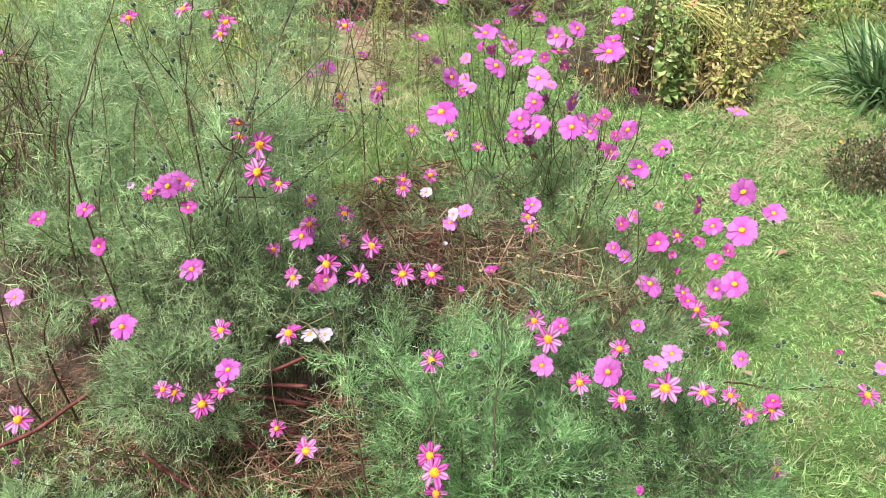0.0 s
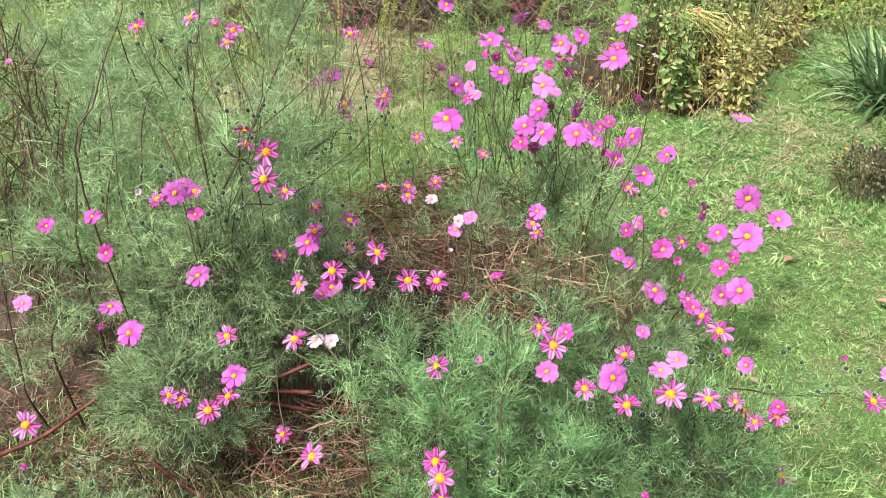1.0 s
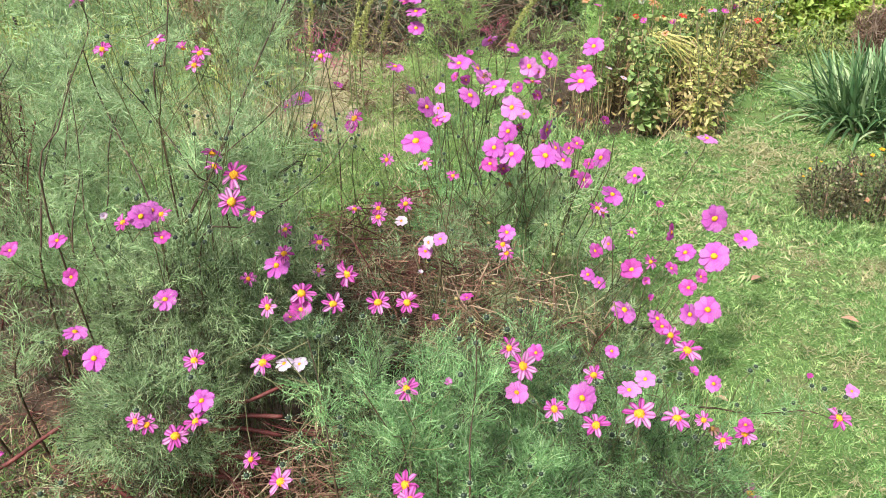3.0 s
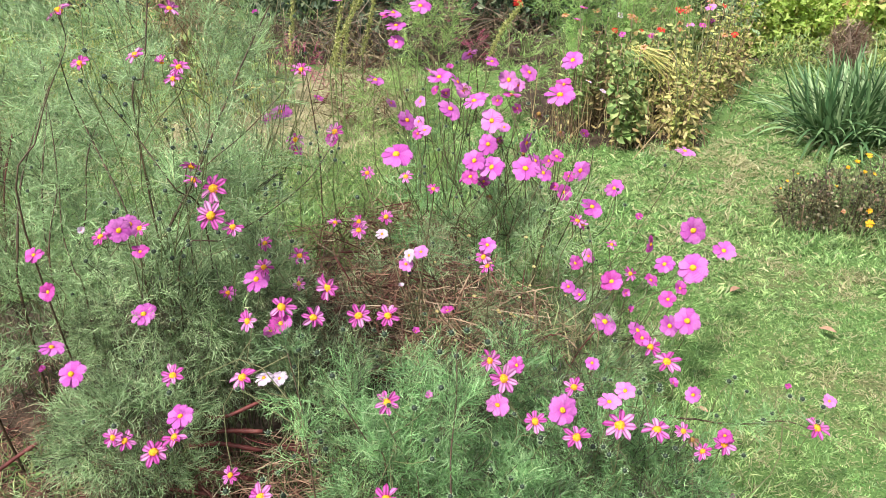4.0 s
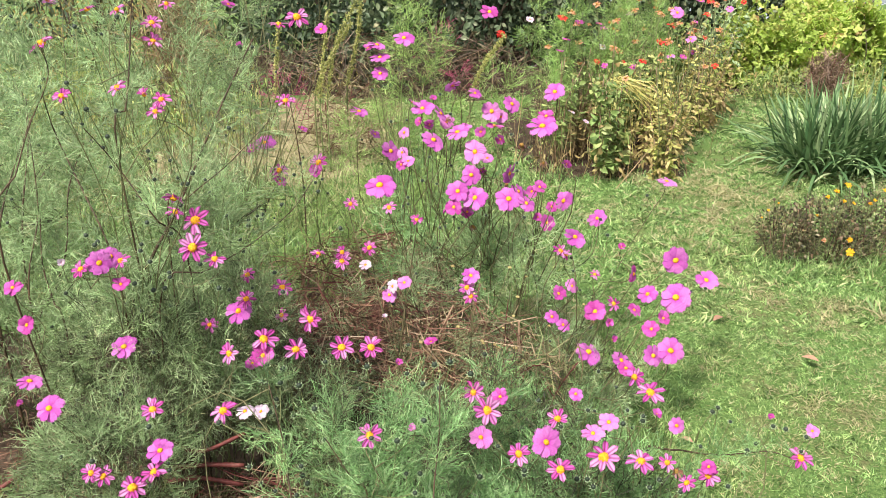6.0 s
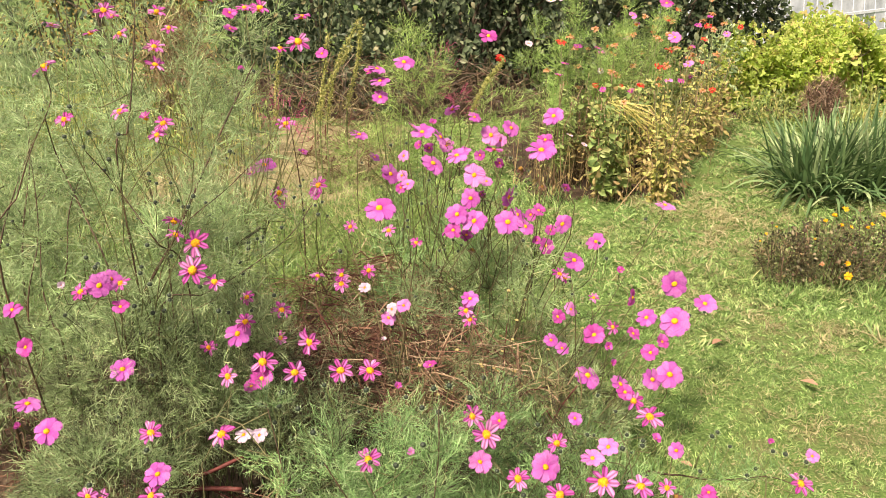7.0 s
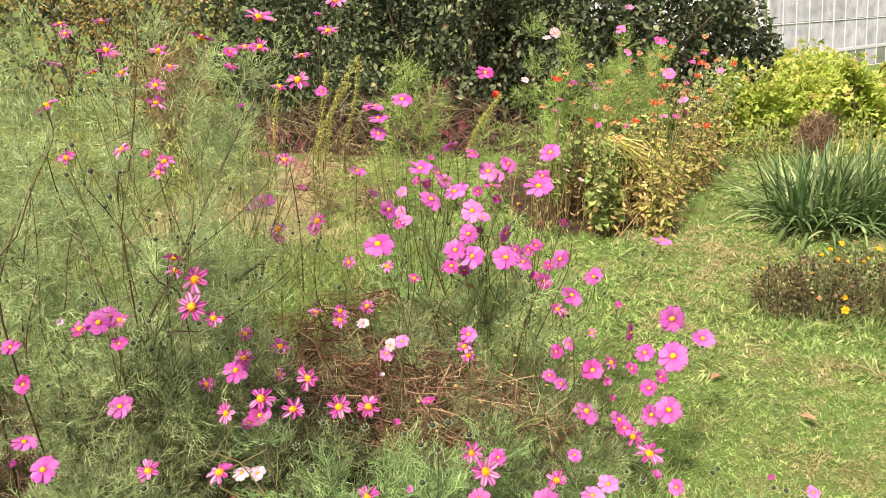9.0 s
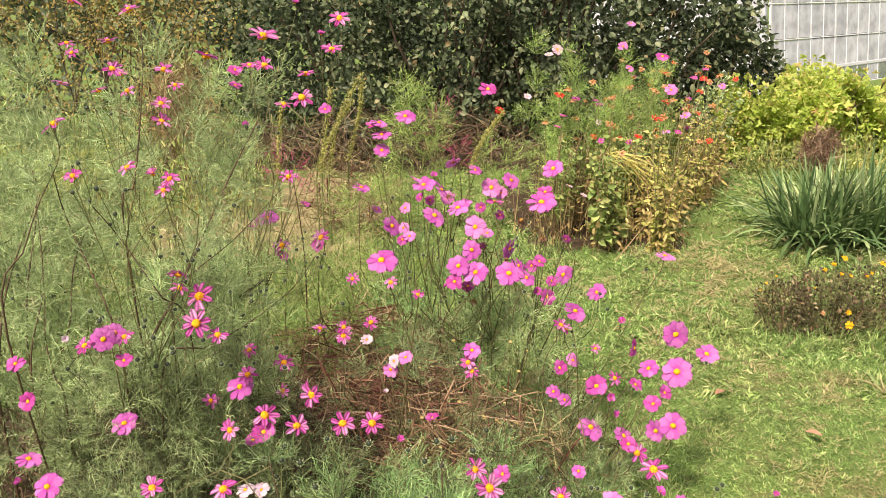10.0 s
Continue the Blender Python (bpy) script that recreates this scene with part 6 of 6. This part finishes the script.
shrub("dark_shrub", "large dark green shrub with broad oval leaves", "shrub", (0.5, 7.9, 0),
      [((-1.1, 7.9, 1.1), (0.95, 0.7, 1.15), 5600), ((0.1, 7.9, 1.2), (1.0, 0.75, 1.3), 6400), ((1.2, 7.9, 1.2), (1.0, 0.75, 1.3), 6400), ((2.3, 7.9, 1.1), (0.74, 0.7, 1.25), 5200), ((0.5, 8.2, 2.5), (2.2, 0.8, 0.9), 2000), ((0.5, 8.5, 1.0), (2.3, 0.3, 1.0), 1500), ((2.72, 7.9, 0.65), (0.42, 0.45, 0.75), 2200), ((-0.5, 7.1, 0.28), (0.9, 0.3, 0.34), 1100)],
      SHRUB_LEAF, BROAD_OVALS, 0.062, 101, singles=200, shell=0.4)
shrub("yellow_shrub", "thin shrub turning yellow and orange in autumn", "shrub", (-3.0, 7.6, 0),
      [((-2.5, 7.4, 1.2), (0.75, 0.5, 0.6), 3200), ((-3.5, 7.6, 1.1), (0.9, 0.5, 0.95), 3800), ((-2.9, 7.7, 2.2), (1.3, 0.6, 0.7), 2000), ((-4.8, 7.8, 1.2), (0.9, 0.5, 1.1), 1500)], AUTUMN_LEAF, FAR_OVALS, 0.033, 102, 9, 100, shell=0.1, trunk=0.009)
vine_rng = np.random.default_rng(106)
vine_blobs = [((2.62, 7.2, 0.22), (0.34, 0.33, 0.30), 1900), ((3.15, 7.4, 0.32), (0.42, 0.38, 0.36), 2300), ((3.75, 7.5, 0.34), (0.45, 0.4, 0.38), 2300), ((4.35, 7.6, 0.32), (0.5, 0.4, 0.36), 1900), ((5.0, 7.7, 0.34), (0.6, 0.5, 0.4), 400)]
for i in range(17):
    x = 2.45 + 0.145 * i + vine_rng.normal() * 0.03
    top = (0.62 if i < 3 else 0.74) + 0.09 * math.sin(i * 2.3) + vine_rng.normal() * 0.05
    vine_blobs.append(((x, 7.05 + 0.14 * (x - 2.4) + vine_rng.normal() * 0.08, top / 2), (0.10, 0.11, top / 2), 240))
shrub("vine_row", "low grapevines with yellow-green lobed leaves", "grapevine", (3.7, 7.6, 0), vine_blobs, VINE_LEAF, LOBED, 0.057, 103, 2, 220, shell=0.3, trunk=0.009)
shrub("blue_green_shrub", "small blue-green shrub behind the zinnias", "shrub", (2.15, 7.0, 0), [((2.2, 7.0, 0.32), (0.32, 0.25, 0.32), 500)], FERN_DARK, OVALS, 0.06, 104, 4, 60)

# a dry, twiggy bush
rng = np.random.default_rng(110)
dead = thing("dead_bush", (2.85, 6.1, 0), "small dead bush of thin reddish-brown twigs", "dead bush")
tw, _ = in_blob((0, 0, 0.27), (0.155, 0.14, 0.18), 1100, rng, 0.2)
turn = rng.normal(size=tw.shape) * 0.035
P = np.stack([tw * 0.92 - turn, tw + rng.normal(size=tw.shape) * 0.012, tw + turn + (0, 0, 0.01)], 1)
part("brushwood", mesh_of("brushwood", *ribbons(P, 0.004, rng), TWIG_DRY), dead, kind="stuff")
for i in range(14):
    a = rng.uniform(0, 6.28)
    part("stem", mesh_of("stem", *tube([(0, 0, -0.02), (0.04 * math.cos(a), 0.04 * math.sin(a), 0.16), (0.13 * math.cos(a), 0.13 * math.sin(a), rng.uniform(0.3, 0.46))], 0.005, 0.002, 7, 5), STEM_FALLEN, True), dead)


# ---- strap-leaved clump ----
def strap_clump(base, n, long, seed):
    rng = np.random.default_rng(seed)
    root = thing("strap_leaf_clump", base, "dense clump of long dark green strap leaves", "yucca")
    rest = []
    for i in range(n):
        a = rng.uniform(0, 2 * math.pi)
        low = rng.uniform() ** 0.85
        up = radians(30 + 52 * (1 - low) + rng.uniform(-8, 8))
        L = long * rng.uniform(0.7, 1.1) * (0.93 if math.cos(a) < -0.4 else 1.0)
        out = np.array([math.cos(a), math.sin(a), 0])
        start = out * rng.uniform(0.0, 0.10) + (rng.choice((-0.20, -0.02, 0.2, 0.42)) + rng.normal() * 0.05, rng.normal() * 0.08, -0.01)
        s = np.linspace(0, 1, 8)
        droop = rng.uniform(0.2, 0.7) * (0.5 + low)
        C = start + out * (np.cos(up) * s * L)[:, None] + np.array([0, 0, 1]) * (np.sin(up) * s * L - droop * L * s**2.6 * 0.6)[:, None]
        C[:, 2] = np.maximum(C[:, 2], 0.012)
        w = 0.0078 * np.array([0.9, 1.0, 1.05, 1.05, 0.95, 0.8, 0.5, 0.05]) * rng.uniform(0.8, 1.25)
        twist = rng.uniform(-0.5, 0.5)
        side = unit(np.cross(out, (0, 0, 1)) + np.array([0, 0, twist]))
        up_n = np.array([0, 0, 0.004])
        V = np.stack([C - side * w[:, None] + up_n, C, C + side * w[:, None] + up_n], 1).reshape(-1, 3)
        if i < 290:
            part("leaf", mesh_of("leaf", V, grid_faces(8, 3), BLADE_LEAF, True), root)
        else:
            rest.append((V, grid_faces(8, 3)))
    part("foliage", mesh_of("foliage", *joined(rest), BLADE_LEAF, True), root, kind="stuff")


strap_clump((2.36, 4.66, 0), 820, 0.63, 120)


# ---- marigolds ----
MARI_HEAD = mesh_of("seed_head", *dome(1.0, 1.1, 4, 7, 0.35, burst_rng), WITHERED)


def marigold(base, seed):
    rng = np.random.default_rng(seed)
    root = thing("marigold_bush", base, "low marigold bush, brown and withered with few yellow flowers", "marigold")
    mounds = [((-0.34, 0.0, 0.10), (0.13, 0.18, 0.12)), ((-0.16, 0.0, 0.12), (0.17, 0.22, 0.14)), ((0.06, 0.0, 0.13), (0.18, 0.24, 0.15)), ((0.28, 0.02, 0.12), (0.18, 0.22, 0.14))]
    leaves, inner, shoots = fern_mass((0, 0, 0), [(c, r, 200) for c, r in mounds], rng, 0.055, FRONDS_FINE)
    part("fine_growth", mesh_of("fine_growth", *shoots, STEM_RED), root, "thin brown shoots", kind="stuff")
    out = [leaves, inner]
    for c, r in mounds:
        pos, way = in_blob(c, r, 1100, rng, 0.3)
        pos[:, 2] = np.maximum(pos[:, 2], 0.02)
        out.append(scatter(FAR_OVALS, pos, frames_along(unit(way + rng.normal(size=way.shape) * 0.6), rng), rng.uniform(0.009, 0.021, 1100), rng))
    part("foliage", mesh_of("foliage", *joined(out), MARI_LEAF), root, "withered dark foliage", kind="stuff")
    for i in range(90):
        c, r = mounds[i % 4]
        d = unit(rng.normal(size=3) * (1, 1, 0.5) + (0, -0.2, 0.8))
        tip = np.array(c) + d * np.array(r) * rng.uniform(0.9, 1.25)
        foot = np.array([c[0] + (tip[0] - c[0]) * 0.5, tip[1] * 0.5, -0.02])
        part("stem", mesh_of("stem", *tube([foot, (foot + tip) / 2 + rng.normal(size=3) * 0.01, tip], 0.0024, 0.0013, 6, 4), STEM_RED if rng.uniform() < 0.7 else DRY_STALK, True), root)
        if rng.uniform() < 0.4:
            part("seed_head", MARI_HEAD, root, "dark dried flower head", m=Matrix.Translation(tip) @ Matrix.Scale(float(rng.uniform(0.006, 0.010)), 4))
    for x, z, size in ((-0.142, 0.345, 0.019), (-0.185, 0.312, 0.018), (-0.218, 0.287, 0.016), (-0.147, 0.266, 0.018), (-0.105, 0.261, 0.014), (-0.032, 0.256, 0.016), (-0.017, 0.274, 0.013), (0.026, 0.32, 0.02),
                       (-0.422, 0.261, 0.009), (-0.462, 0.23, 0.010), (-0.485, 0.196, 0.009), (-0.25, 0.205, 0.012), (0.12, 0.29, 0.017), (0.20, 0.31, 0.016), (0.29, 0.27, 0.016)):
        part("stem", mesh_of("stem", *tube([(x * 0.8, 0, 0.05), (x * 0.95, -0.04, z * 0.6), (x, -0.06, z)], 0.002, 0.0015, 6, 4), STEM_GREEN, True), root)
        flower(root, "Y", (x, -0.06, z), unit(np.array([rng.normal() * 0.3, -0.4, 0.9])), size * 0.85, rng, "flower_head")
    for kind, x, y, z, size in (("O", -0.27, -0.20, 0.15, 0.016), ("Y", -0.185, -0.235, 0.165, 0.021), ("Y", -0.175, -0.245, 0.115, 0.025), ("Y", 0.03, -0.24, 0.08, 0.014)):
        flower(root, kind, (x, y, z), unit(np.array([0, -0.8, 0.5])), size * 0.75, rng, "flower_head")


marigold((1.86, 3.36, 0), 130)

# fallen leaves on the lawn
FALLEN_LEAF = leafy("fallen_leaf_brown", [(0.0, (0.20, 0.11, 0.07)), (0.5, (0.34, 0.20, 0.13)), (1.0, (0.42, 0.27, 0.18))], veins=0.2, through_light=0.1)
for i, (x, y, s, a) in enumerate(((1.27, 2.40, 0.055, 70), (1.05, 2.72, 0.05, 120), (0.95, 2.9, 0.045, 200), (0.72, 1.95, 0.035, 60), (1.5, 2.2, 0.03, 310))):
    leaf = part("fallen_leaf", mesh_of("fallen_leaf", *BROAD_OVALS[i % 3], FALLEN_LEAF, True), None, "dry brown leaf lying on the lawn", m=pose(x, y, 0.022, 12, 6, a) @ Matrix.Scale(s, 4))
    leaf["category"] = "leaf"


# ---- greenhouse ----
def box_mesh(name, x0, x1, y0, y1, z0, z1, mat):
    bm = bmesh.new()
    bmesh.ops.create_cube(bm, size=1)
    bmesh.ops.scale(bm, vec=(x1 - x0, y1 - y0, z1 - z0), verts=bm.verts)
    bmesh.ops.translate(bm, vec=((x0 + x1) / 2, (y0 + y1) / 2, (z0 + z1) / 2), verts=bm.verts)
    bmesh.ops.bevel(bm, geom=bm.edges, offset=0.004, segments=1, affect="EDGES")
    me = bpy.data.meshes.new(name)
    bm.to_mesh(me)
    bm.free()
    me.materials.append(mat)
    return me


FRAME_WHITE = rough_material("greenhouse_frame", [(0.3, (0.47, 0.51, 0.57)), (0.7, (0.55, 0.59, 0.65))], 5.0, 0.5, 0.1, 60.0, 0.4)
PANE = rough_material("whitewashed_glass", [(0.25, (0.27, 0.31, 0.37)), (0.5, (0.40, 0.44, 0.51)), (0.75, (0.50, 0.54, 0.62))], 1.3, 0.25, 0.02, 5.0, 0.5)
PANE_DARK = rough_material("clear_glass", [(0.3, (0.10, 0.14, 0.11)), (0.7, (0.26, 0.32, 0.28))], 4.0, 0.12, 0.02, 20.0, 0.6)


def greenhouse():
    # the wall runs along x here, and is turned afterwards
    root = thing("greenhouse", (4.5, 11.3, 0), "greenhouse with whitewashed panes in white metal bars", "greenhouse")
    root.rotation_euler = (radians(-7), 0, radians(40))
    step, n, rows = 0.37, 17, (0.0, 0.29, 0.73, 1.21, 1.75, 2.35, 3.0)
    for i in range(n + 1):
        wide = 0.022 if i % 5 == 0 else 0.009
        part("bar", box_mesh("bar", i * step - wide, i * step + wide, -0.012, 0.012, -0.05, 3.0, FRAME_WHITE), root)
    for j, z in enumerate(rows):
        part("rail", box_mesh("rail", -0.05, n * step + 0.05, -0.014, 0.014, z - (0.024 if j == 1 else 0.008), z + (0.024 if j == 1 else 0.008), FRAME_WHITE), root)
    for i in range(n):
        for j in range(6):
            dark = j == 0 and i in (1, 2, 5, 6, 7, 9, 10)
            part("pane", box_mesh("pane", i * step + 0.014, (i + 1) * step - 0.014, -0.006, 0.006, rows[j] + 0.014, rows[j + 1] - 0.014, PANE_DARK if dark else PANE), root)
    part("roof", box_mesh("roof", -0.1, n * step + 0.1, 0.0, 3.0, 3.0, 3.06, PANE), root)
    part("end_wall", box_mesh("end_wall", -0.06, 0.0, 0.04, 3.0, -0.05, 3.0, PANE), root)


greenhouse()

shrub("rear_hedge", "dark clipped hedge behind the shrub", "hedge", (0.3, 9.6, 0), [((-4.4, 9.7, 0.8), (1.6, 0.5, 1.1), 900), ((-1.6, 9.6, 0.8), (1.5, 0.5, 1.0), 1300), ((0.8, 9.6, 0.8), (1.5, 0.5, 1.0), 1300), ((2.6, 9.5, 0.6), (0.9, 0.4, 0.8), 900)], SHRUB_LEAF, FAR_OVALS, 0.13, 105, 4, 30, shell=0.2)

# far trees that close the view behind the garden
shrub("far_hedge", "distant line of green garden trees", "hedge", (0, 22, 0), [((-10, 22, 2.0), (5, 1.5, 2.2), 900), ((-3, 23, 2.2), (5, 1.5, 2.4), 700), ((5, 23, 2.0), (4, 1.5, 2.2), 500), ((14, 24, 2.2), (6, 1.5, 2.4), 700)], SHRUB_LEAF, FAR_OVALS, 0.5, 140, 3, 40)
